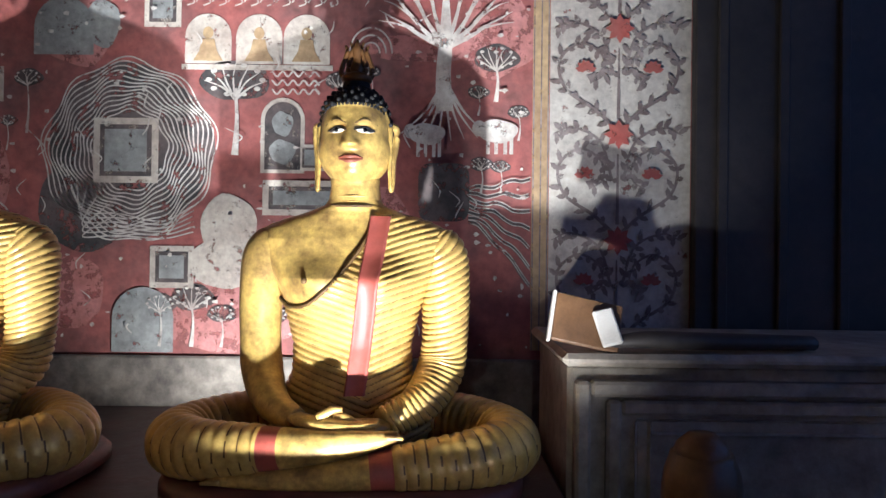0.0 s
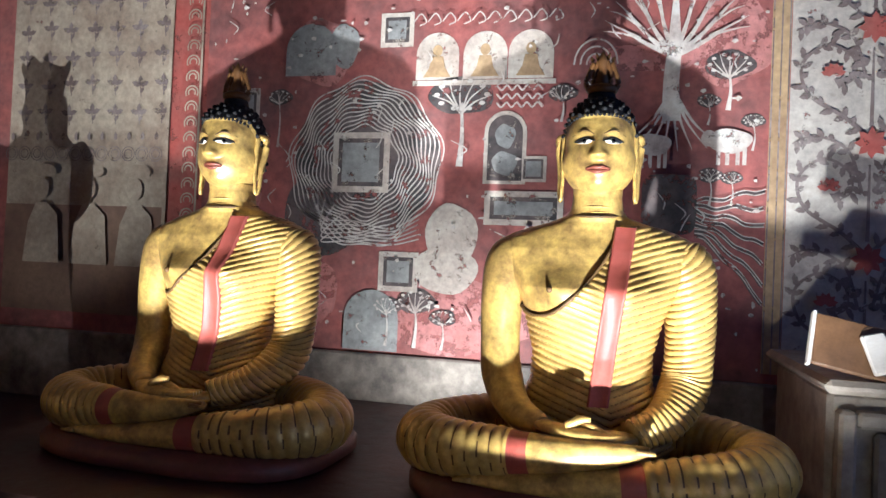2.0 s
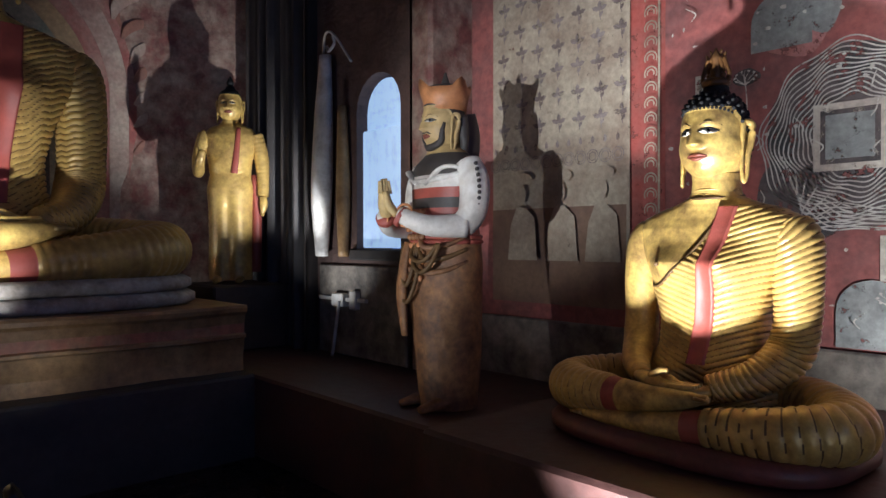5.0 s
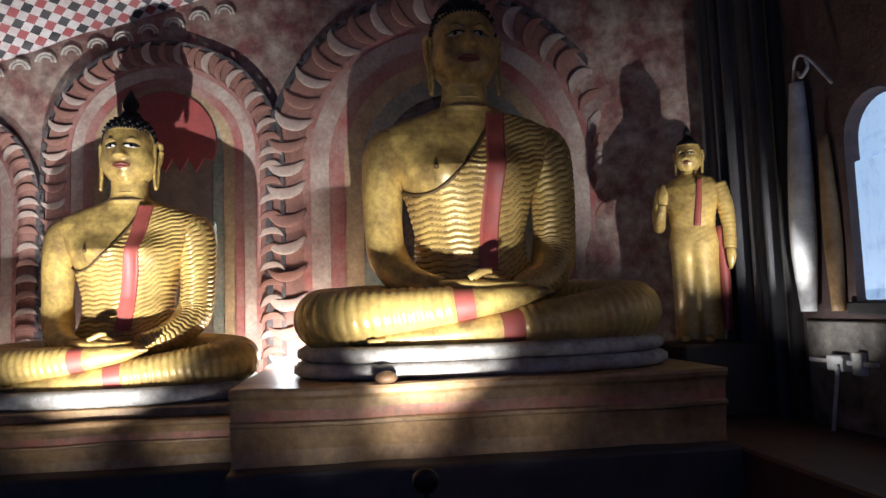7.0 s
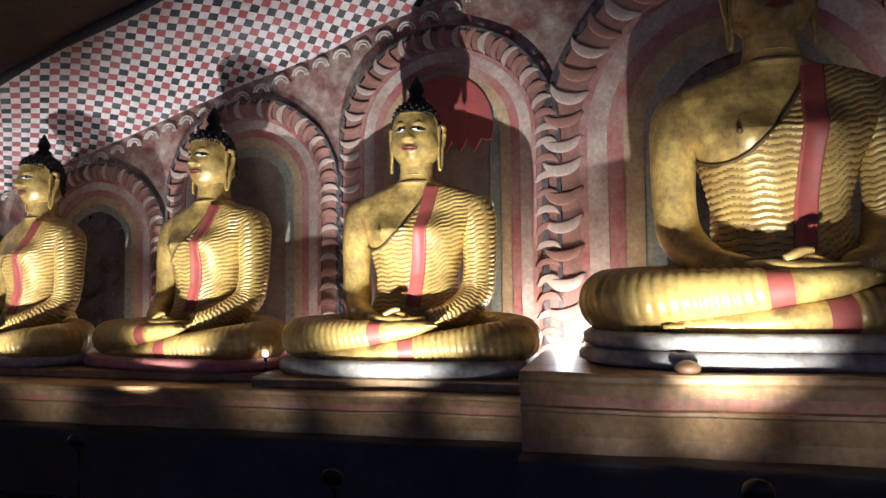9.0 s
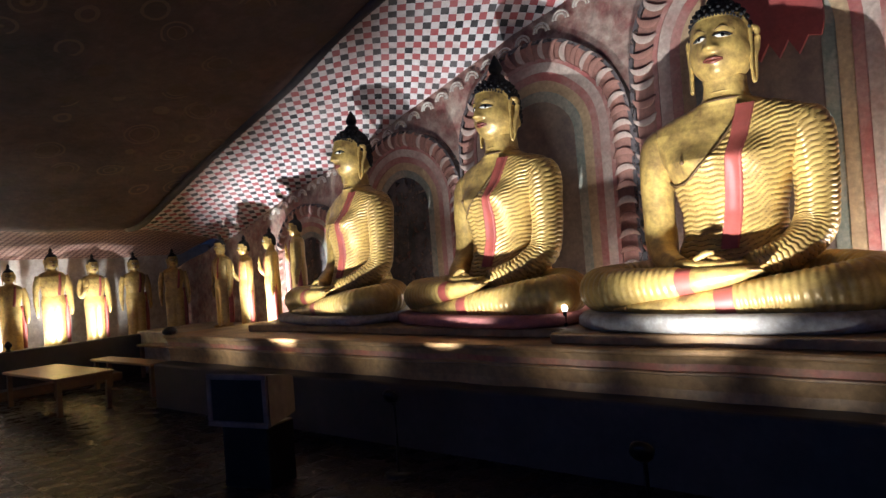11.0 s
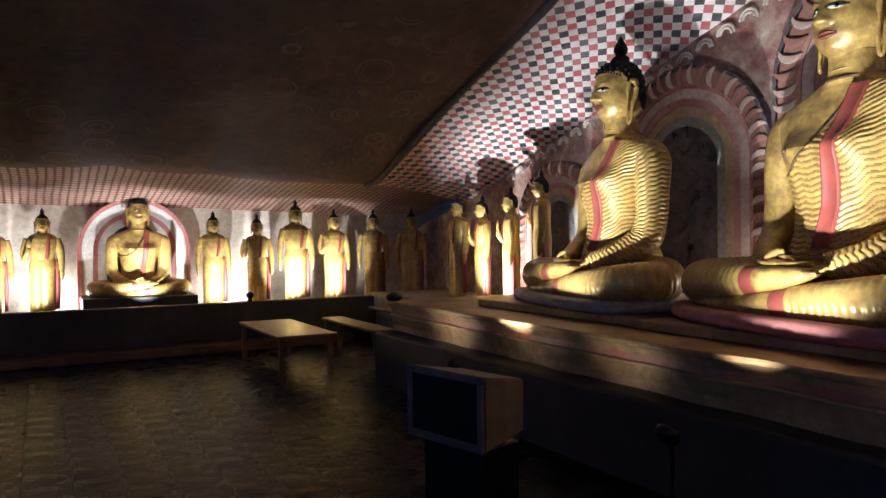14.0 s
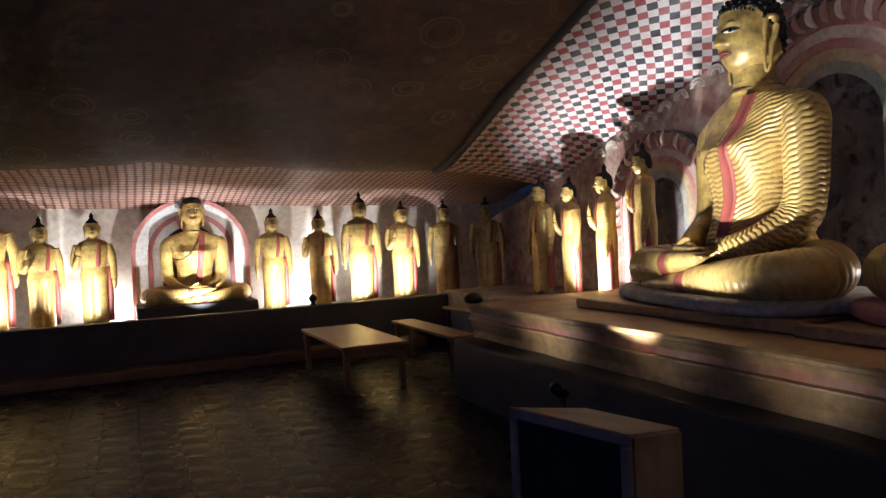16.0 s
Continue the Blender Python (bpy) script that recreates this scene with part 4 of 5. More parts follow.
tagged(S.object("trim", [LEDGE]), "ochre rounded jamb beside the window", "jamb", "", "structure")
# dark hanging at the corner of the west wall
S = Shape()
S.grid([[(-7.62 + 1.3 * i / 60, 3.40 - 0.10 * math.sin(i * 0.55) - 0.05 * math.sin(i * 1.3), z) for i in range(61)] for z in (0.43, 1.2, 2.4, 3.6, 5.2)], 0, wrap=False)
tagged(S.object("curtain", [DARK]), "dark heavy curtain hanging in the corner", "curtain", "", "structure")
# added dark panel with battens, in place of the unlit stretch of wall
slab("unlit_wall_panel", box_bm(1.402, WALL_N - 0.07, FLOOR_Z, 4.59, WALL_N - 0.004, 6.0, 0.01), DARK, "dark panel standing in for the unlit wall beside the painted panel", "wall")
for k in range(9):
    part("batten", box_bm(1.52 + .34 * k, WALL_N - 0.10, 0.91, 1.58 + .34 * k, WALL_N - 0.072, 5.9, 0.008), DARK, bpy.data.objects["unlit_wall_panel"])
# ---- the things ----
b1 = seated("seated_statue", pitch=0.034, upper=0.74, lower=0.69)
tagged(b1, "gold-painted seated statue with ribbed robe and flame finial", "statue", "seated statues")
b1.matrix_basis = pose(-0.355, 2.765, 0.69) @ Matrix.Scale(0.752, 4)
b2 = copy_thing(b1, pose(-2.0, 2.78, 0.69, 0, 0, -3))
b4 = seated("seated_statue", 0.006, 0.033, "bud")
tagged(b4, "gold-painted seated statue with wavy ribbed robe on a cushion", "statue", "seated statues")
b4.matrix_basis = pose(-7.42, -2.36, 0.93, 0, 0, 90) @ Matrix.Scale(1.235, 4)
b3 = tagged(copy_thing(b4, pose(-6.98, 0.70, 1.20, 0, 0, 90)), "huge gold-painted seated statue with wavy robe and dark face")
b3.scale = (1.58,) * 3
b5 = copy_thing(b4, pose(-7.74, -4.76, 0.89, 0, 0, 78))
b5.scale = (1.24,) * 3
b6 = copy_thing(b4, pose(-7.80, -7.06, 0.88, 0, 0, 76))
b6.scale = (1.18,) * 3
fb = tagged(copy_thing(b4, pose(-4.18, -14.0, 0.60, 0, 0, 180)), "small gold-painted seated statue under an arched back")
fb.scale = (0.79,) * 3


def cushion(label, mat, m, half, depth, h, layers, studs):
    """A flat rounded seat of one or two layers with a petal rim."""
    ob = thing("seat_cushion", label, "cushion", "cushions under the statues", m=m)
    for L in range(layers):
        S = Shape()
        z0, z1 = h * L / layers, h * (L + 1) / layers
        k = 1.0 + 0.02 * (layers - 1 - L)
        rows = []
        for z, s in ((z0, 0.96), (z0 + 0.25 * (z1 - z0), 1.0), (z0 + 0.7 * (z1 - z0), 1.0), (z1 - 0.004, 0.965)):
            row = []
            for a in np.linspace(0, 2 * math.pi, 97)[:-1]:
                c, s_ = math.cos(a), math.sin(a)
                r = (abs(c) ** 3.2 + abs(s_) ** 3.2) ** (-1 / 3.2)
                w = 1 + studs * abs(math.sin(a * 24))
                row.append((half * k * s * r * c * w, depth * k * s * r * s_ * w - depth * 0.28, z))
            rows.append(row)
        S.grid(rows, 0)
        S.object("layer", [mat], parent=ob)
    return ob


cushion("two-layered white cushion under the huge seated statue", CUSHION, pose(-6.98, 0.70, 0.988, 0, 0, 90), 1.50, 0.90, 0.235, 2, 0.0)
cushion("white petal-rimmed cushion under a seated statue", CUSHION, pose(-7.42, -2.36, 0.812, 0, 0, 90), 1.17, 0.72, 0.135, 1, 0.012)
cushion("pink petal-rimmed cushion under a seated statue", PINK, pose(-7.74, -4.76, 0.80, 0, 0, 78), 1.19, 0.73, 0.115, 1, 0.014)
cushion("white petal-rimmed cushion under a seated statue", CUSHION, pose(-7.80, -7.06, 0.80, 0, 0, 76), 1.13, 0.70, 0.105, 1, 0.012)
for x, y, r in ((-0.355, 2.765, 0), (-2.0, 2.78, -3)):
    cushion("flat dark red painted base under a seated statue", BASE_RED, pose(x, y, 0.622, 0, 0, r), 0.66, 0.44, 0.085, 1, 0.0)
for x, y, w, z1 in ((-7.42, -2.36, 1.22, 0.81), (-7.74, -4.76, 1.24, 0.798), (-7.80, -7.06, 1.18, 0.798)):
    tagged(part("seat_plinth", box_bm(x - 0.55, y - w, 0.722, x + 0.93, y + w, z1, 0.01), LEDGE), "low plastered plinth under a statue's cushion", "plinth", "seat plinths")
tagged(part("seat_plinth", box_bm(-4.98, -14.3, 0.372, -3.36, -13.4, 0.60, 0.01), DARK), "dark plinth under the small seated statue", "plinth", "seat plinths")

st = standing("standing_statue")
tagged(st, "gold-painted standing statue in a thin pleated robe", "statue", "standing statues")
st.matrix_basis = pose(-7.2, 2.93, 1.08, 0, 0, 55) @ Matrix.Scale(1.10, 4)
tagged(part("statue_plinth", box_bm(-7.55, 2.55, 0.442, -6.75, 3.35, 1.08, 0.02), DARK), "dark square plinth under a standing statue", "plinth")
arms_down = standing("standing_statue", "down")
tagged(arms_down, "gold-painted standing statue with both arms hanging down", "statue", "standing statues")
arms_down.matrix_basis = pose(-6.64, -13.62, 0.372, 0, 0, 178) @ Matrix.Scale(0.93, 4)
for x, y, k, r in ((-8.32, -8.96, 0.83, 52), (-8.35, -9.66, 0.84, 60), (-8.33, -10.33, 0.80, 72)):
    o = copy_thing(st, pose(x, y, 0.722 if y > -9.4 else 0.552, 0, 0, r))
    o.scale = (k,) * 3
o = copy_thing(arms_down, pose(-8.42, -11.15, 0.552, 0, 0, 90))
o.scale = (0.84,) * 3
for src, x, k, r in ((arms_down, -1.65, 0.97, 190), (st, -2.23, 0.80, 200), (st, -2.86, 0.82, 180), (arms_down, -5.28, 0.82, 180), (st, -6.0, 0.80, 165), (st, -7.38, 0.86, 178), (arms_down, -8.15, 0.86, 170), (arms_down, -8.95, 0.88, 165)):
    o = copy_thing(src, pose(x, -13.72, 0.372, 0, 0, r))
    o.scale = (k,) * 3
kg = king("crowned_statue")
tagged(kg, "crowned standing statue with joined palms and ochre skirt", "statue")
kg.matrix_basis = pose(-3.79, 2.78, 0.442, 0, 0, -10) @ Matrix.Scale(1.08, 4)

# the small bare bulb glowing between two cushions
lampholder = thing("bare_bulb", "small bare glowing bulb in a black holder", "lamp")
S = Shape()
S.ball((-7.02, -3.73, .955), (.026, .026, .03), 0, 10, 14)
S.object("glass_bulb", [glow("bulb_glass", (1.0, 0.93, 0.8), 9.0)], parent=lampholder)
S = Shape()
S.tube([(-7.02, -3.73, .722), (-7.02, -3.73, .75), (-7.02, -3.73, .93)], [.05, .018, .018], 0, 12, 10)
S.object("holder", [BLACKMETAL], parent=lampholder)

# lamps on the floor: a can, a bracket and a foot each
for x, y, z, tx, ty, tz, *_ in LAMPS:
    ob = thing("floor_spotlight", "small black spotlight aimed up at a statue", "lamp", "floor spotlights")
    m = look((x, y, z), (tx, ty, tz))
    S = Shape()
    S.tube([m @ Vector((0, 0, 0.10)), m @ Vector((0, 0, 0.08)), m @ Vector((0, 0, 0.04))], [0.02, 0.06, 0.065], 0, 16, 6)
    S.object("can", [BLACKMETAL], parent=ob)
    S = Shape()
    S.tube([m @ Vector((0, -0.05, 0.09)), (x, y, z - 0.16), (x, y, FLOOR_Z + 0.02)], [0.012] * 3, 0, 8, 8)
    S.object("stem", [BLACKMETAL], parent=ob)
    S = Shape()
    S.tube([(x, y, FLOOR_Z - 0.006), (x, y, FLOOR_Z + 0.02)], [0.12, 0.11], 0, 20, 2)
    S.object("foot", [BLACKMETAL], parent=ob)


# ---- murals and reliefs ----
class Paint:
    """Flat painted shapes on a wall plane: local x along the wall, z up, lifted by a hair from it."""

    def __init__(self, y):
        self.y, self.bm = y, bmesh.new()

    def poly(self, pts):
        self.y -= 0.00005
        self.bm.faces.new([self.bm.verts.new((x, self.y, z)) for x, z in pts])

    def ellipse(self, x, z, rx, rz, n=20, wob=0.0, ph=0.0):
        self.poly([(x + rx * math.cos(a) * (1 + wob * math.sin(3 * a + ph)), z + rz * math.sin(a) * (1 + wob * math.sin(4 * a + ph))) for a in np.linspace(0, 2 * math.pi, n + 1)[:-1]])

    def rect(self, x0, z0, x1, z1):
        self.poly([(x0, z0), (x1, z0), (x1, z1), (x0, z1)])

    def arch(self, x, z0, w, h):
        self.poly([(x - w, z0), (x + w, z0)] + [(x + w * math.cos(a), z0 + h - w + w * math.sin(a)) for a in np.linspace(0, math.pi, 13)])

    def stroke(self, pts, widths, steps=24):
        P = smooth([(x, 0, z) for x, z in pts], steps)
        self.y -= 0.00005
        if isinstance(widths, (int, float)):
            widths = [widths] * len(pts)
        W = smooth([(w, 0, 0) for w in widths], steps)
        L = []
        for i, p in enumerate(P):
            t = P[min(i + 1, steps)] - P[max(i - 1, 0)]
            n = Vector((-t.z, 0, t.x)).normalized() * max(W[i].x, 0.0005) / 2
            L.append([self.bm.verts.new((p.x + s * n.x, self.y, p.z + s * n.z)) for s in (-1, 1)])
        for a, b in zip(L, L[1:]):
            self.bm.faces.new((a[0], a[1], b[1], b[0]))

    def leaf(self, x, z, length, width, angle):
        c, s = math.cos(angle), math.sin(angle)
        pts = []
        for t, w in ((0, 0), (.25, .5), (.5, .42), (.62, .5), (.8, .25), (1, 0), (.8, -.25), (.62, -.5), (.5, -.42), (.25, -.5)):
            pts.append((x + length * t * c - width * w * s, z + length * t * s + width * w * c))
        self.poly(pts)

    def done(self, name, mat, parent):
        bmesh.ops.recalc_face_normals(self.bm, faces=self.bm.faces[:])
        return part(name, self.bm, mat, parent)


def flaked(name, colour, colour2, flake, loss=0.0):
    """Old wall paint; loss: how much of it has flaked away."""
    m = material(name, colour, colour2, 0.7, 0, 24, flake, 0.6, 0.2, 0.006)
    if loss:
        nt = m.node_tree
        co = nt.nodes.new("ShaderNodeTexCoord")
        n = node(nt, "ShaderNodeTexNoise", _2=11.0, _3=9.0, _4=0.72)
        nt.links.new(co.outputs["Object"], n.inputs["Vector"])
        r = nt.nodes.new("ShaderNodeMapRange")
        r.inputs["From Min"].default_value, r.inputs["From Max"].default_value = loss - 0.035, loss + 0.035
        r.inputs["To Min"].default_value = 0.12
        nt.links.new(n.outputs[0], r.inputs["Value"])
        nt.links.new(r.outputs["Result"], nt.nodes["Principled BSDF"].inputs["Alpha"])
    return m


M_CREAM = flaked("mural_cream", (0.62, 0.56, 0.47), (0.42, 0.34, 0.28), 4, 0.40)
M_GREY = flaked("mural_grey", (0.34, 0.34, 0.32), (0.20, 0.20, 0.19), 5, 0.40)
M_DARK = flaked("black_mural_and_shade", (0.045, 0.042, 0.042), (0.16, 0.12, 0.11), 4, 0.44)
M_LINE = flaked("mural_white_line", (0.66, 0.62, 0.55), (0.40, 0.32, 0.28), 7, 0.42)
M_PINK = flaked("mural_pink", (0.50, 0.22, 0.20), (0.38, 0.14, 0.12), 4, 0.46)
M_OCHRE = flaked("mural_ochre", (0.48, 0.34, 0.18), (0.34, 0.22, 0.12), 5)
M_SILVER = flaked("mural_silver_ground", (0.62, 0.575, 0.50), (0.36, 0.32, 0.28), 1.6, 0.36)
M_TAN = flaked("mural_tan_ground", (0.46, 0.39, 0.29), (0.25, 0.18, 0.13), 2.4, 0.34)
M_UMBER = flaked("mural_umber_band", (0.27, 0.17, 0.11), (0.16, 0.09, 0.07), 3)
M_VINE = flaked("mural_vine_brown", (0.15, 0.11, 0.10), (0.32, 0.27, 0.25), 5, 0.42)
M_FLOWER = flaked("mural_red_flower", (0.40, 0.09, 0.07), (0.28, 0.10, 0.08), 6, 0.38)
Y = WALL_N
rnd = random.Random(4)

# pale worn clouds over the red ground
p = Paint(Y - 0.0015)
for x, z, rx, rz in ((-2.25, 1.25, .35, .22), (-1.2, 1.15, .5, .22), (-0.4, 1.5, .3, .35), (0.3, 2.75, .22, .25), (-2.1, 2.75, .23, .21), (-0.15, 2.66, .3, .08), (-2.6, 1.9, .12, .3)):
    p.ellipse(x, z, rx, rz, 28, 0.09, x * 9)
p.done("mural_wash", M_PINK, wall_n)
# the coil of wavy lines round a framed square
p = Paint(Y - 0.003)
p.ellipse(-1.79, 2.06, 0.47, 0.49, 40, 0.04, 1)
p.ellipse(-2.02, 1.75, 0.30, 0.26, 30, 0.06, 2)
p.done("mural_coil_ground", M_DARK, wall_n)
p = Paint(Y - 0.005)
for k in range(13):
    r = 0.215 + 0.0225 * k
    pts = []
    for a in np.linspace(-2.6, 4.2 - 0.05 * (k % 4), 60):
        w = 1 + 0.035 * math.sin(9 * a + 0.5 * k) + 0.02 * math.sin(4 * a + 1)
        pts.append((-1.79 + r * w * math.cos(a) * 1.0, 2.06 + r * w * math.sin(a) * 1.05))
    p.stroke(pts, 0.0085, 150)
for k in range(6):
    p.stroke([(-2.15 + .06 * k, 1.95 - .05 * k), (-2.05, 1.72 - .03 * k), (-1.85, 1.70 - .025 * k), (-1.6, 1.66 - .02 * k), (-1.42, 1.75 - .03 * k)], 0.008, 40)
p.done("mural_coil", M_LINE, wall_n)


def framed(x, z, hw, hh, fw):
    a = Paint(Y - 0.007)
    a.rect(x - hw, z - hh, x + hw, z + hh)
    a.done("mural_frame", M_CREAM, wall_n)
    a = Paint(Y - 0.009)
    a.rect(x - hw + fw, z - hh + fw, x + hw - fw, z + hh - fw)
    a.done("mural_square", M_DARK, wall_n)
    a = Paint(Y - 0.011)
    a.rect(x - hw + fw * 1.7, z - hh + fw * 1.7, x + hw - fw * 1.7, z + hh - fw * 1.7)
    a.done("mural_centre", M_GREY, wall_n)


framed(-1.81, 2.06, 0.185, 0.185, 0.038)
framed(-1.54, 1.40, 0.125, 0.12, 0.032)
framed(-1.61, 2.87, 0.105, 0.105, 0.028)
framed(-2.60, 2.43, 0.09, 0.10, 0.025)
framed(-0.80, 1.80, 0.23, 0.10, 0.035)
framed(-0.75, 2.03, 0.075, 0.075, 0.018)
# arched panels
p = Paint(Y - 0.006)
for x in (-1.35, -1.06, -0.79):
    p.arch(x, 2.56, 0.132, 0.285)
p.rect(-1.50, 2.525, -0.64, 2.556)
p.arch(-0.92, 1.94, 0.125, 0.43)
p.ellipse(-1.22, 1.62, .16, .20, 24, .05)
p.ellipse(-1.25, 1.42, .20, .14, 24, .05)
p.done("mural_arch", M_CREAM, wall_n)
p = Paint(Y - 0.009)
p.arch(-0.92, 1.96, 0.102, 0.385)
p.done("mural_dark_arch", M_DARK, wall_n)
p = Paint(Y - 0.011)
p.ellipse(-0.92, 2.22, .06, .07, 20, .1)
p.ellipse(-0.92, 2.06, .075, .07, 20, .1)
p.arch(-1.70, 0.915, 0.175, 0.37)
p.arch(-2.17, 2.60, 0.17, 0.33)
p.ellipse(-1.95, 2.78, .10, .14, 20, .06)
p.done("mural_grey_arch", M_GREY, wall_n)
p = Paint(Y - 0.010)
for x in (-1.35, -1.06, -0.79):
    p.poly([(x - .085, 2.575), (x + .085, 2.575), (x + .05, 2.63), (x + .035, 2.70), (x - .035, 2.70), (x - .05, 2.63)])
    p.ellipse(x, 2.735, .03, .035, 14)
p.done("mural_plain_figure", M_OCHRE, wall_n)
# trees: dark crowns of small leaves, white trunks and twigs
crowns, twigs = Paint(Y - 0.006), Paint(Y - 0.012)


def painted_tree(x, z0, h, r, bare=False):
    zc = z0 + h
    twigs.stroke([(x, z0), (x + 0.01, z0 + h * .5), (x, zc)], [r * .22, r * .12, r * .08], 10)
    for k in range(7):
        a = math.pi * (0.1 + 0.8 * k / 6)
        e = (x + r * 1.0 * math.cos(a), zc + r * .75 * math.sin(a))
        twigs.stroke([(x, zc - r * .35), ((x + e[0]) / 2 + rnd.uniform(-.02, .02), (zc - r * .2 + e[1]) / 2), e], [r * .07, r * .05, r * .02], 8)
    if not bare:
        crowns.ellipse(x, zc + r * .25, r * 1.05, r * .62, 26, .07, x * 7)
        for k in range(10):
            a = 2 * math.pi * k / 10
            twigs.ellipse(x + r * .8 * math.cos(a), zc + r * .25 + r * .45 * math.sin(a), r * .10, r * .07, 8)


painted_tree(-1.19, 2.04, .38, .19)
painted_tree(0.29, 2.36, .22, .125)
painted_tree(0.19, 2.28, .12, .06)
painted_tree(0.42, 2.14, .15, .06)
painted_tree(0.21, 1.84, .15, .065)
painted_tree(0.32, 1.84, .14, .055)
painted_tree(-2.37, 2.15, .30, .08)
painted_tree(-1.42, .95, .25, .12)
painted_tree(-1.60, .95, .22, .09)
painted_tree(-1.25, .95, .17, .08)
painted_tree(-0.95, .95, .17, .08)
painted_tree(-2.48, 2.05, .16, .05)
painted_tree(-0.42, 2.35, .16, .05)
painted_tree(-0.60, 2.30, .15, .08)
# the great bare tree with spreading roots
twigs.stroke([(0.0, 2.30), (-.01, 2.5), (0.0, 2.70), (0.0, 2.98)], [.10, .085, .075, .03], 16)
for k in range(9):
    a = math.pi * (0.04 + 0.92 * k / 8)
    e = (0.30 * math.cos(a), 2.80 + 0.24 * math.sin(a))
    twigs.stroke([(0, 2.66), (e[0] * .5, 2.72 + .1 * math.sin(a)), e], [.035, .022, .005], 10)
    for q in (-.35, .35):
        f = (e[0] * 1.0 + .09 * math.cos(a + q), e[1] + .09 * math.sin(a + q))
        twigs.stroke([(e[0] * .6, 2.75 + .12 * math.sin(a)), ((e[0] * .8 + f[0]) / 2, (e[1] + f[1]) / 2 - .02), f], [.012, .009, .002], 6)
for k in range(8):
    dx = -.25 + .5 * k / 7
    twigs.stroke([(dx * .12, 2.42), (dx * .5, 2.28), (dx * 1.05, 2.13 + .12 * abs(dx))], [.022, .012, .004], 8)
# plain pale beast-sized shapes, waves and rivers
for x, z, r in ((-.10, 2.17, .105), (.30, 2.19, .115)):
    twigs.ellipse(x, z, r, r * .58, 22, .06, x)
    twigs.ellipse(x - r * .9, z + .015, r * .35, r * .4, 14)
    for k in (-.55, -.15, .3, .6):
        twigs.rect(x + r * k, z - .13, x + r * (k + .18), z - .03)
for z in (2.40, 2.45, 2.50):
    twigs.stroke([(-.98 + .03 * k, z + .014 * (-1) ** k) for k in range(10)], .010, 60)
for k in range(7):
    z0, z1 = 1.86 - .03 * k, 1.93 - .10 * k
    pts = [(.14 + .05 * i, z0 + (z1 - z0) * (i / 7) ** 1.3 + .012 * math.sin(i * 1.7 + k)) for i in range(8)]
    crowns.stroke(pts, .024, 40)
    twigs.stroke([(x, z + .010) for x, z in pts], .005, 40)
    twigs.stroke([(x, z - .010) for x, z in pts], .005, 40)
for k in range(170):
    x, z = rnd.uniform(-2.85, .48), rnd.uniform(.95, 3.1)
    twigs.ellipse(x, z, rnd.uniform(.006, .02), rnd.uniform(.005, .014), 7, .25, k)
for k in range(60):
    x, z = rnd.uniform(-2.85, .45), rnd.uniform(.95, 3.3)
    twigs.stroke([(x, z), (x + rnd.uniform(-.05, .05), z + .04), (x + rnd.uniform(-.06, .06), z + .09)], [.004, .009, .003], 8)
for x in np.arange(-1.5, -0.6, .09):
    twigs.stroke([(x, 2.90), (x + .045, 2.95), (x + .08, 2.90), (x + .04, 2.88)], .008, 12)
for r_ in (.05, .085, .12):
    for x, z in ((-.42, 2.62), (-2.55, 1.62)):
        twigs.stroke([(x + r_ * math.cos(a), z + r_ * 1.2 * math.sin(a)) for a in np.linspace(0, math.pi, 9)], .010, 20)
crowns.done("mural_crown", M_DARK, wall_n)
twigs.done("mural_twig", M_LINE, wall_n)
p = Paint(Y - 0.036)
p.poly([(0.0 + .145 * c, 1.84 + .165 * s) for c, s in ((math.copysign(abs(math.cos(a)) ** .4, math.cos(a)), math.copysign(abs(math.sin(a)) ** .4, math.sin(a))) for a in np.linspace(0, 2 * math.pi, 33)[:-1])])
p.done("mural_black_patch", M_DARK, wall_n)

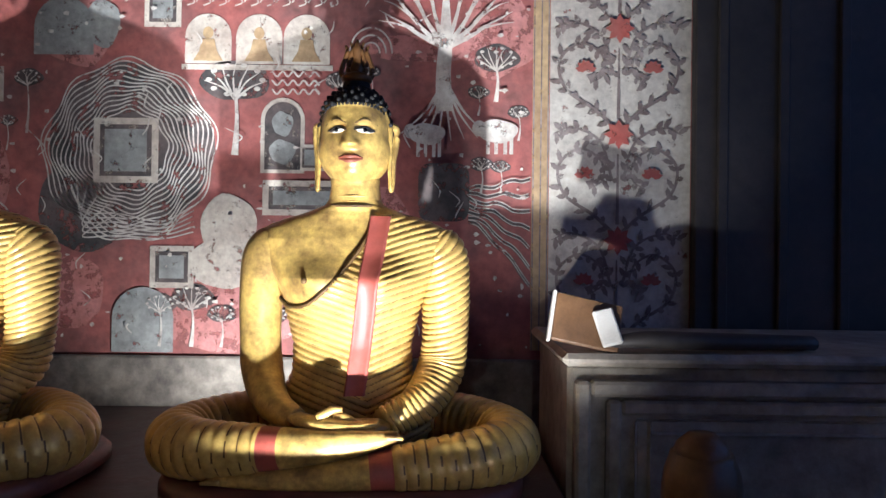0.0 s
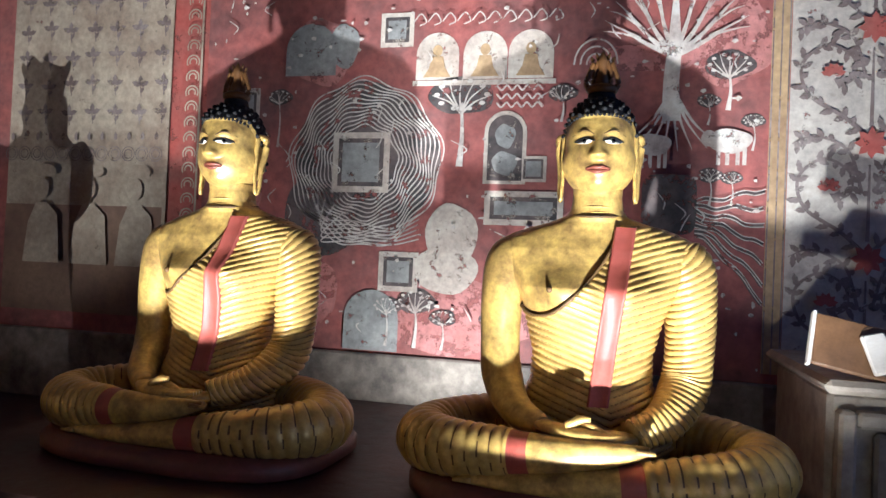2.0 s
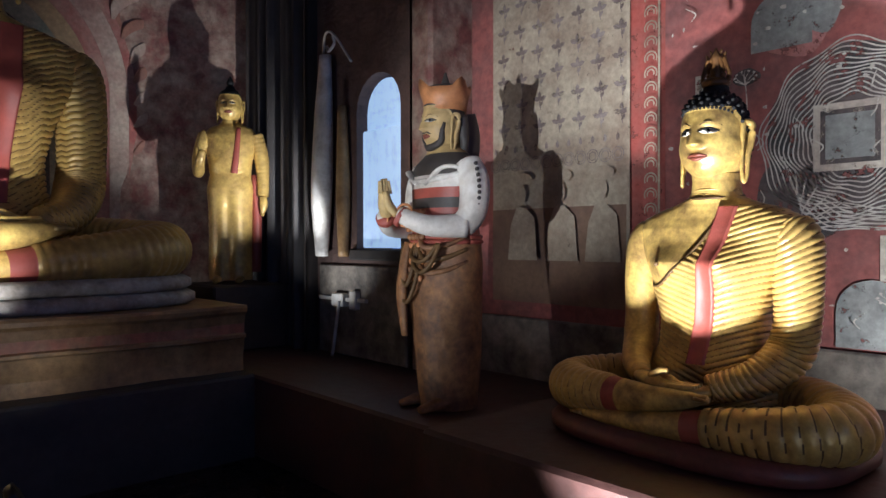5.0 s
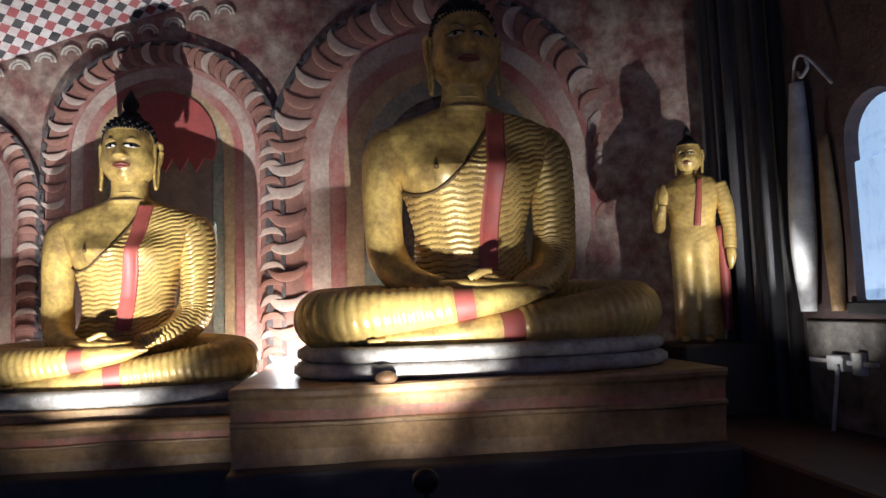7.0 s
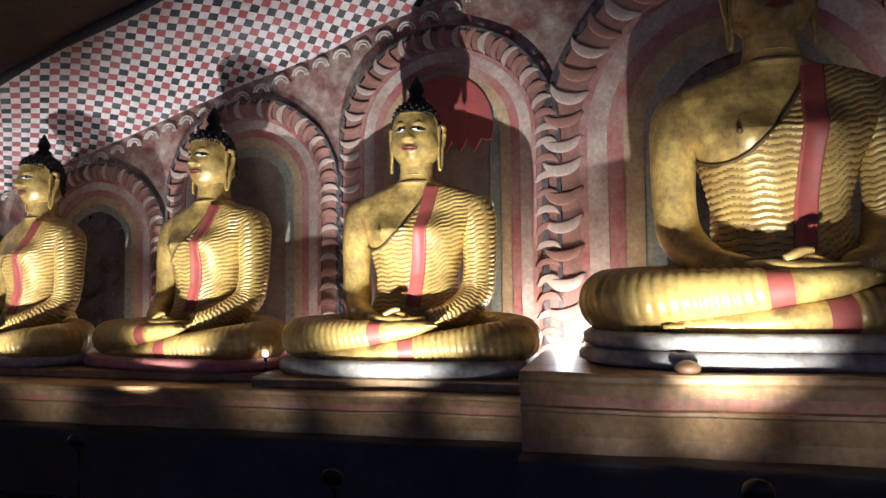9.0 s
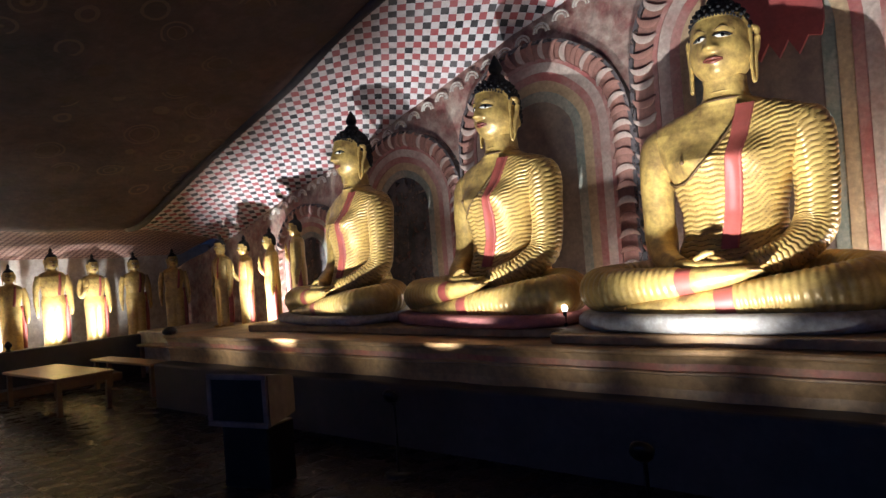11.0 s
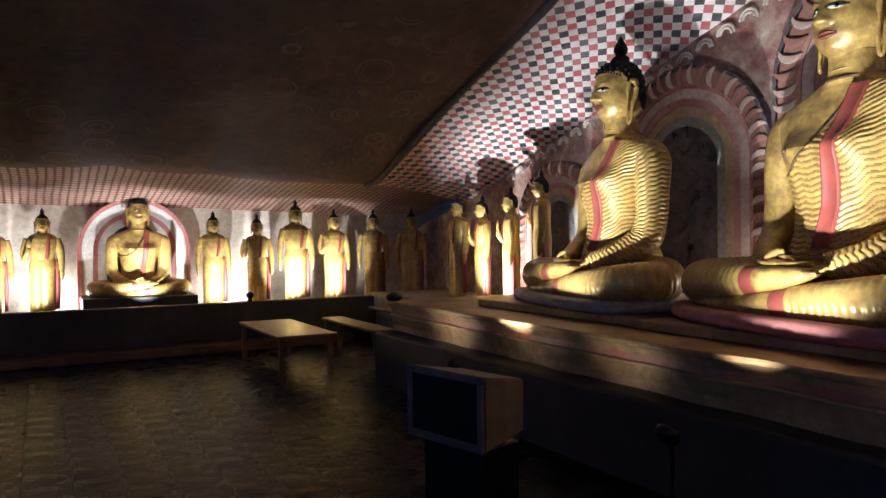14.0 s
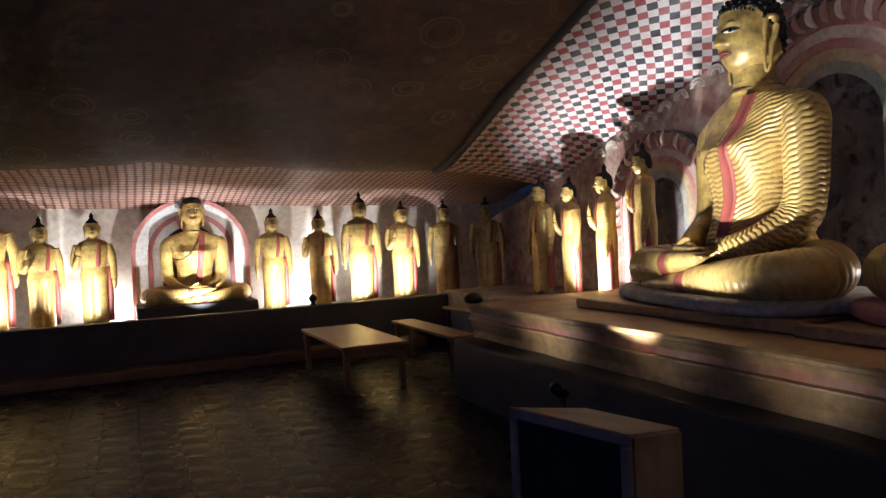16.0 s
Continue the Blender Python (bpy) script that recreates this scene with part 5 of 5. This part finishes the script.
# right border and the panel of scrolling vines
p = Paint(Y - 0.003)
p.rect(0.50, 0.95, 0.595, 5.0)
p.done("mural_border", M_OCHRE, wall_n)
p = Paint(Y - 0.005)
for x in (0.503, 0.545, 0.585):
    p.rect(x, 0.95, x + .008, 5.0)
p.done("mural_border_line", M_VINE, wall_n)
p = Paint(Y - 0.003)
p.rect(0.598, 0.95, 1.40, 5.0)
p.done("mural_panel", M_SILVER, wall_n)
vine, flower = Paint(Y - 0.006), Paint(Y - 0.032)
AX = 0.985
for tier in range(5):
    z0 = 1.02 + 0.60 * tier
    for sx in (-1, 1):
        sp = [(AX + sx * .02, z0), (AX + sx * .13, z0 + .10), (AX + sx * .30, z0 + .22), (AX + sx * .335, z0 + .38), (AX + sx * .22, z0 + .48), (AX + sx * .10, z0 + .42), (AX + sx * .08, z0 + .31), (AX + sx * .16, z0 + .25)]
        vine.stroke(sp, [.022, .02, .018, .017, .015, .013, .010, .006], 60)
        up = [(AX + sx * .03, z0 + .30), (AX + sx * .10, z0 + .52), (AX + sx * .26, z0 + .60), (AX + sx * .37, z0 + .56)]
        vine.stroke(up, [.018, .015, .012, .004], 30)
        P = smooth([(x, 0, z) for x, z in sp], 22) + smooth([(x, 0, z) for x, z in up], 12)
        for i in range(1, len(P) - 1):
            t = P[i + 1] - P[i - 1]
            if t.length > .3:
                continue
            a = math.atan2(t.z, t.x)
            for side in (-1, 1):
                if (i + side) % 3:
                    vine.leaf(P[i].x, P[i].z, .058 + .02 * math.sin(i * 2.1), .030, a + side * (0.9 + .2 * math.sin(i)))
        fx, fz = AX + sx * .19, z0 + .33
        for k in range(6):
            flower.leaf(fx, fz - .01, .062, .034, math.pi / 2 + (k - 2.5) * .55)
    flower.ellipse(AX, z0 + .56, .05, .045, 16, .2)
    for k in range(8):
        flower.leaf(AX, z0 + .56, .085, .04, 2 * math.pi * k / 8)
    vine.stroke([(AX, z0 + .05), (AX, z0 + .45)], [.02, .01], 6)
vine.done("mural_vine", M_VINE, wall_n)
flower.done("mural_flower", M_FLOWER, wall_n)

# left panel: pale ground with rows of sprigs over plain robed shapes
p = Paint(Y - 0.003)
p.rect(-4.45, 1.02, -3.165, 5.0)
p.done("mural_panel", M_TAN, wall_n)
p = Paint(Y - 0.004)
p.rect(-3.16, 0.95, -2.90, 5.0)
p.done("mural_border", M_FLOWER, wall_n)
p, q = Paint(Y - 0.006), Paint(Y - 0.040)
for i in range(40):
    z = 1.0 + .10 * i
    for r_ in (.045, .025):
        q.stroke([(-2.985 + r_ * math.cos(a), z + r_ * math.sin(a)) for a in np.linspace(-.5, math.pi + .5, 9)], .009, 16)
q.rect(-3.165, 0.95, -3.14, 5.0)
q.rect(-2.93, 0.95, -2.915, 5.0)
for i in range(7):
    for j in range(11):
        x, z = -4.33 + .185 * i + rnd.uniform(-.014, .014), 2.38 + .19 * j + rnd.uniform(-.016, .016)
        for a in (.35, math.pi / 2, math.pi - .35):
            p.leaf(x, z, .070, .036, a)
        p.leaf(x, z - .05, .05, .025, .9)
        p.stroke([(x + .01, z - .075), (x, z)], .007, 4)
for i in range(12):
    x = -4.40 + .105 * i
    for r_ in (.048, .03):
        p.stroke([(x + r_ * math.cos(a), 2.10 + r_ * math.sin(a)) for a in np.linspace(0, 2 * math.pi, 13)], .006, 20)
    p.leaf(x, 2.19, .06, .03, math.pi / 2)
for x in (-4.1, -3.72, -3.36):
    q.ellipse(x, 1.98, .10, .045, 18)
    q.ellipse(x - .02, 1.86, .06, .075, 14)
    q.poly([(x - .15, 1.35), (x + .15, 1.35), (x + .12, 1.68), (x + .03, 1.76), (x - .06, 1.76), (x - .12, 1.62)])
p.done("mural_sprig", M_VINE, wall_n)
q.done("mural_robe_shape", M_TAN, wall_n)
p = Paint(Y - 0.0055)
p.rect(-4.45, 1.02, -3.165, 1.75)
p.done("mural_lower_band", M_UMBER, wall_n)


M_MAROON = flaked("relief_maroon", (0.36, 0.11, 0.09), (0.42, 0.27, 0.21), 2.2)
M_BUFF = flaked("relief_buff", (0.52, 0.42, 0.33), (0.36, 0.20, 0.16), 2.2)
M_GREEN = flaked("relief_grey_green", (0.20, 0.22, 0.17), (0.36, 0.30, 0.22), 3)
M_NICHE = flaked("niche_brown_plaster", (0.24, 0.17, 0.12), (0.12, 0.085, 0.07), 2.2)
M_HALO = flaked("niche_red_halo", (0.36, 0.065, 0.05), (0.22, 0.06, 0.05), 3)
M_RUST = flaked("relief_rust", (0.36, 0.17, 0.12), (0.22, 0.11, 0.08), 2.5)


def frond_mesh():
    S = Shape()
    S.tube([(-.14, 0, -.06), (-.06, -.012, .02), (.04, -.02, .045), (.12, -.012, .02), (.17, 0, -.03)], [.012, .045, .05, .03, .004], 0, 8, 14, squash=.3, up=(0, 1, 0))
    me = S.object("frond", [M_RUST])
    data = me.data
    bpy.data.objects.remove(me)
    return data


FROND = frond_mesh()
FROND_PALE = FROND.copy()
FROND_PALE.materials[0] = M_BUFF


def niche(cy, zc, z0, R, x, label, inner=None, halo=False):
    """A painted relief arch round a niche on the west wall; R: its outer radius."""
    ob = thing("niche_arch", label, "relief", "relief arches", m=pose(x, cy, 0, 0, 0, 90))
    # without inner, M_DARK colours the niche black for the statue's shadow
    bands = [(0.0, .40, inner or M_DARK, .02), (.40, .50, M_GREEN, .028), (.50, .60, M_OCHRE, .036), (.60, .68, M_MAROON, .044), (.68, .78, M_BUFF, .052), (.78, .82, M_MAROON, .060), (.82, .985, M_RUST, .045), (.985, 1.02, M_DARK, .075)]
    for a, b, mt, out in bands:
        bm = bmesh.new()

        def ring(r, y):
            pts = [(-r, z0)] + [(r * math.cos(t), zc + r * math.sin(t)) for t in np.linspace(math.pi, 0, 33)] + [(r, z0)]
            vs = []
            for px, pz in pts:
                j = noise.noise(Vector((px * 2 + cy, pz * 2, 3))) * .02
                vs.append(bm.verts.new((px + j, y, pz + j)))
            return vs

        r0, r1 = max(a * R, 0.001), b * R
        A, B, C = ring(r0, -out), ring(r1, -out), ring(r1, 0.10)
        for i in range(len(A) - 1):
            bm.faces.new((A[i], B[i], B[i + 1], A[i + 1]))
            bm.faces.new((B[i], C[i], C[i + 1], B[i + 1]))
        bmesh.ops.recalc_face_normals(bm, faces=bm.faces[:])
        part("arch_band", bm, mt, ob)
    if halo:
        bm = bmesh.new()
        rim = [(.44 * R * math.cos(t), zc + .10 * R + .46 * R * math.sin(t)) for t in np.linspace(-.35, math.pi + .35, 29)]
        rim += [(-.33 * R + .66 * R * k / 10, zc + (-.16 if k % 2 else -.04) * R) for k in range(11)]
        front, back = [bm.verts.new((x, -.066, z)) for x, z in rim], [bm.verts.new((x, -.02, z)) for x, z in rim]
        bm.faces.new(front)
        for k in range(len(rim)):
            q = (k + 1) % len(rim)
            bm.faces.new((front[k], front[q], back[q], back[k]))
        bmesh.ops.recalc_face_normals(bm, faces=bm.faces[:])
        part("halo", bm, M_HALO, ob, "red painted halo with a ragged lower edge")
    n = 22
    r = .90 * R
    for k in range(n + 1):
        t = math.pi * k / n
        f = new("frond", FROND if k % 2 else FROND_PALE)
        f.parent = ob
        f.matrix_basis = pose(r * math.cos(t), -.075, zc + r * math.sin(t), 0, -math.degrees(t) + 6 * math.sin(k * 2.3), 0) @ Matrix.Diagonal((R * .66, R * .26, R * (.62 + .06 * math.sin(k * 1.7)), 1))
    m = int((zc - z0) / (.15 * R))
    for k in range(m):
        for sx in (-1, 1):
            f = new("frond", FROND if k % 2 else FROND_PALE)
            f.parent = ob
            f.matrix_basis = pose(sx * r, -.075, zc - .15 * R * (k + .8), 0, (0 if sx > 0 else 180) + 5 * math.sin(k * 2.1), 0) @ Matrix.Diagonal((R * .66, R * .26, R * (.62 + .06 * math.sin(k * 1.7)), 1))
    return ob


niche(0.75, 3.05, 0.96, 1.98, wall_b_x(.7) + 0.09, "tall red and cream relief arch with curling fronds")
niche(-2.30, 3.20, 0.73, 1.20, wall_b_x(-2.3) + 0.11, "red, cream and green relief arch round a red halo", M_NICHE, True)
niche(-4.75, 2.72, 0.73, 1.12, wall_b_x(-4.7) + 0.10, "red, cream and green relief arch with curling fronds", M_NICHE)
niche(-7.05, 2.20, 0.73, 1.02, wall_b_x(-7.0) + 0.10, "dim red and grey relief arch with curling fronds")
niche(-9.3, 1.62, 0.73, 0.85, wall_b_x(-9.3) + 0.10, "red and cream relief arch behind small standing statues")
S = Shape()
for k in range(34):
    y = -10.6 + .27 * k
    for r_ in (.10, .065):
        S.tube([(wall_b_x(y) + .07, y + r_ * math.cos(a), top_b(y) - .13 + r_ * math.sin(a)) for a in np.linspace(0, math.pi, 7)], [.014] * 7, 0, 6, 12)
tagged(S.object("trim", [M_CREAM]), "row of small painted scallops under the vault", "border", "", "stuff")
# the arched back of the small seated statue
ob = thing("throne_back", "white and pink arched back behind the small statue", "throne", m=pose(-4.17, -14.30, 0, 0, 0, 180))
for r0, r1, mt, out in ((0.0, .42, DARK, .02), (.42, .55, WHITE, .05), (.55, .62, PINK, .06), (.62, .78, WHITE, .08), (.78, .84, PINK, .10)):
    bm = bmesh.new()
    rings_ = []
    for r, y in ((max(r0, .001), -out), (r1, -out), (r1, .12)):
        rings_.append([bm.verts.new((x, y, z)) for x, z in [(-r, .373)] + [(r * math.cos(t), 1.30 + r * math.sin(t)) for t in np.linspace(math.pi, 0, 25)] + [(r, .373)]])
    for A, B in zip(rings_, rings_[1:]):
        for i in range(len(A) - 1):
            bm.faces.new((A[i], B[i], B[i + 1], A[i + 1]))
    bmesh.ops.recalc_face_normals(bm, faces=bm.faces[:])
    part("arch_band", bm, mt, ob)
S = Shape()
S.ball((0, -.07, 1.83), (.20, .02, .20), 0)
S.object("halo", [PINK], parent=ob)

# ---- right-hand altar, board and paper ----
altar = thing("altar", "stained plaster altar with stepped recessed panels", "altar")
part("body", box_bm(0.51, 2.78, FLOOR_Z, 2.6, 3.6, 1.06, 0.02), STONE, altar)
part("top", box_bm(0.47, 2.66, 1.063, 2.66, 3.66, 1.115, 0.02), STONE, altar)
for k, (a, b) in enumerate(((0.53, 1.00), (0.66, 0.92), (0.78, 0.84))):
    z0, y = b - 0.06, 2.777 - 0.035 * (2 - k) - 0.004
    part("moulding", box_bm(a + 0.061, y, z0, 2.6, 2.777, b, 0.012), STONE, altar)
    part("moulding", box_bm(a, y, FLOOR_Z, a + 0.06, 2.777, b, 0.012), STONE, altar)
board = part("wooden_board", box_bm(-0.135, -0.012, -0.10, 0.135, 0.012, 0.10, 0.005), WOOD)
tagged(board, "brown wooden board with a pale edge leaning on the altar", "board")
board.matrix_basis = pose(0.575, 2.74, 1.228, -25, 12, 0)
edge = part("edge", box_bm(-0.150, -0.015, -0.108, -0.137, 0.015, 0.104, 0.002), WHITE, board, "pale board edge")
paper = part("paper_packet", box_bm(-0.04, -0.012, -0.075, 0.04, 0.012, 0.075, 0.006), WHITE)
tagged(paper, "crumpled white paper packet leaning on the board", "packet")
paper.matrix_basis = pose(0.648, 2.70, 1.215, -25, -14, 0)
cloth = Shape()
cloth.tube([(0.60, 2.72, 1.14), (0.78, 2.72, 1.165), (1.0, 2.74, 1.16), (1.5, 2.80, 1.15)], [.02, .055, .06, .05], 0, 12, 24, squash=.6)
tagged(cloth.object("folded_cloth", [DARK]), "dark folded cloth lying along the altar top", "cloth")

urn = thing("clay_urn", "tall rounded brown clay urn before the altar", "urn", m=pose(0.94, 2.48, FLOOR_Z - 0.008))
S = Shape()
S.tube([(0, 0, 0), (0, 0, .05), (0, 0, .25), (0, 0, .60), (0, 0, .88), (0, 0, 1.0)], [.13, .13, .13, .135, .14, .11], 0, 24, 30)
S.object("body", [WOOD], parent=urn)
S = Shape()
S.tube([(0, 0, .995), (0, 0, 1.03), (0, 0, 1.07)], [.10, .09, .05], 0, 24, 8)
S.object("rim", [WOOD], parent=urn)

# ---- corner by the window: bracket, pole, hook ----
br = thing("conduit_bracket", "white metal bracket box with a thin pole", "bracket")
part("box", box_bm(-5.98, 3.34, 0.90, -5.80, 3.447, 1.02, 0.01), WHITE, br)
part("box", box_bm(-5.72, 3.36, 0.88, -5.62, 3.447, 1.05, 0.01), WHITE, br)
part("arm", box_bm(-6.25, 3.38, 0.95, -5.50, 3.42, 0.985, 0.005), WHITE, br)
S = Shape()
S.tube([(-5.83, 3.33, 0.95), (-5.90, 3.30, 0.445)], [.016, .016], 0, 8, 4)
S.object("pole", [WHITE], parent=br)
S = Shape()
S.tube([(-6.20, 3.40, 3.30), (-6.0, 3.30, 3.42), (-5.86, 3.30, 3.38), (-5.70, 3.38, 3.12)], [.012] * 4, 0, 8, 20)
S.tube([(-5.98, 3.30, 3.30), (-5.92, 3.28, 3.24), (-5.86, 3.30, 3.30), (-5.88, 3.30, 3.38)], [.014] * 4, 0, 8, 16)
tagged(S.object("wire_hook", [WHITE]), "bent white wire hook above the window", "hook")

# ---- loose things on the floor ----
monitor = thing("display_box", "boxy dark display with a grey frame on a stand", "display")
part("stand", box_bm(-5.12, -5.62, FLOOR_Z + .032, -4.80, -5.16, 0.32, 0.01), BLACKMETAL, monitor)
bm = bmesh.new()
f = [(-4.76, -5.70, .322), (-4.76, -5.10, .322), (-4.76, -5.10, .73), (-4.76, -5.70, .73)]
k = [(-5.16, -5.64, .36), (-5.16, -5.16, .36), (-5.16, -5.16, .66), (-5.16, -5.64, .66)]
A, B = [bm.verts.new(v) for v in f], [bm.verts.new(v) for v in k]
bm.faces.new(A), bm.faces.new(list(reversed(B)))
for i in range(4):
    bm.faces.new((A[i], B[i], B[(i + 1) % 4], A[(i + 1) % 4]))
bmesh.ops.recalc_face_normals(bm, faces=bm.faces[:])
bmesh.ops.bevel(bm, geom=bm.edges[:], offset=.012, segments=2, affect="EDGES")
part("casing", bm, CASING, monitor, "dull grey casing tapering to the back")
for y0, z0, y1, z1 in ((-5.70, .322, -5.10, .365), (-5.70, .69, -5.10, .733), (-5.70, .366, -5.655, .689), (-5.145, .366, -5.10, .689)):
    part("frame", box_bm(-4.762, y0, z0, -4.742, y1, z1, .006), CASING, monitor)
part("screen", box_bm(-4.759, -5.654, .367, -4.752, -5.146, .688), BLACKMETAL, monitor, "dark glossy screen")


monitor.matrix_basis = Matrix.Translation((-4.9, -5.4, -.04)) @ pose(0, 0, 0, 0, 0, 14) @ Matrix.Translation((4.9, 5.4, 0))


def table(name, label, x0, y0, x1, y1, top, legs=True):
    ob = thing(name, label, name.split("_")[-1])
    part("tabletop", box_bm(x0, y0, top - .04, x1, y1, top, .008), WOOD, ob)
    for x in (x0 + .06, x1 - .06):
        for y in (y0 + .08, y1 - .08):
            part("leg", box_bm(x - .03, y - .03, FLOOR_Z - .006, x + .03, y + .03, top - .04, .004), WOOD, ob)
    part("apron", box_bm(x0 + .05, y1 - .075, top - .13, x1 - .05, y1 - .05, top - .041), WOOD, ob)
    return ob


table("low_table", "low worn wooden table with a polished top", -5.98, -11.9, -5.24, -10.05, .30)
table("low_bench", "narrow low wooden bench near the table", -6.82, -12.0, -6.50, -10.1, .28)
table("low_bench", "narrow low wooden bench beside the ledge", -7.95, -12.4, -7.45, -11.1, .36)
S = Shape()
S.tube([(-4.9 - .0, -12.86, .50), (-4.9, -12.86, .54), (-4.9, -12.86, .58), (-4.9, -12.86, .62), (-4.9, -12.86, .66)], [.05, .03, .055, .05, .01], 0, 14, 14)
o = tagged(S.object("oil_lamp", [BLACKMETAL]), "small dark oil lamp standing on the parapet", "lamp")
o.location = (-.75, 0, 0)
for x, y, z, s in ((-6.42, -9.35, .722, 1.0), (-5.72, -0.12, .987, .8)):
    S = Shape()
    S.tube([(0, 0, 0), (0, 0, .03), (0, 0, .07), (0, 0, .10)], [.07, .10, .085, .03], 0, 16, 10)
    o = tagged(S.object("clay_bowl", [BLACKMETAL if z < .9 else WOOD]), "small round bowl standing on the plastered ledge", "bowl", "bowls")
    o.matrix_basis = pose(x, y, z) @ Matrix.Scale(s, 4)

# ---- floor tiles, last ----
T = 0.30
bm = box_bm(-T / 2 + .002, -T / 2 + .002, -.03, T / 2 - .002, T / 2 - .002, 0, .003)
tile_mesh = bpy.data.meshes.new("tile")
bm.to_mesh(tile_mesh)
bm.free()
tile_mesh.materials.append(FLOOR)
near = [(i, j) for i in range(-16, -3) for j in range(-33, -10)]
for i, j in near:
    o = new("tile", tile_mesh)
    o.parent = floor
    o.matrix_basis = pose((i + .5) * T, (j + .5) * T, FLOOR_Z + rnd.uniform(-.003, .002), rnd.uniform(-.2, .2), rnd.uniform(-.2, .2), 0)
skip = set(near)
verts, faces = [], []
for i in range(-24, 15):
    for j in range(-42, 8):
        if (i, j) in skip:
            continue
        b = len(verts)
        dz = FLOOR_Z + rnd.uniform(-.003, .001)
        a = [rnd.uniform(-.0015, .0015) for _ in range(4)]
        for k, (sx, sy) in enumerate(((-1, -1), (1, -1), (1, 1), (-1, 1))):
            for z in (dz + a[k], dz - .03):
                verts.append(((i + .5) * T + sx * (T / 2 - .004), (j + .5) * T + sy * (T / 2 - .004), z))
        faces.append((b, b + 2, b + 4, b + 6))
        for k in range(4):
            q = (k + 1) % 4
            faces.append((b + 2 * k, b + 2 * k + 1, b + 2 * q + 1, b + 2 * q))
me = bpy.data.meshes.new("far_tiles")
me.from_pydata(verts, [], faces)
me.materials.append(FLOOR)
o = tagged(new("far_tiles", me), "", "", "", "stuff")
o.parent = floor
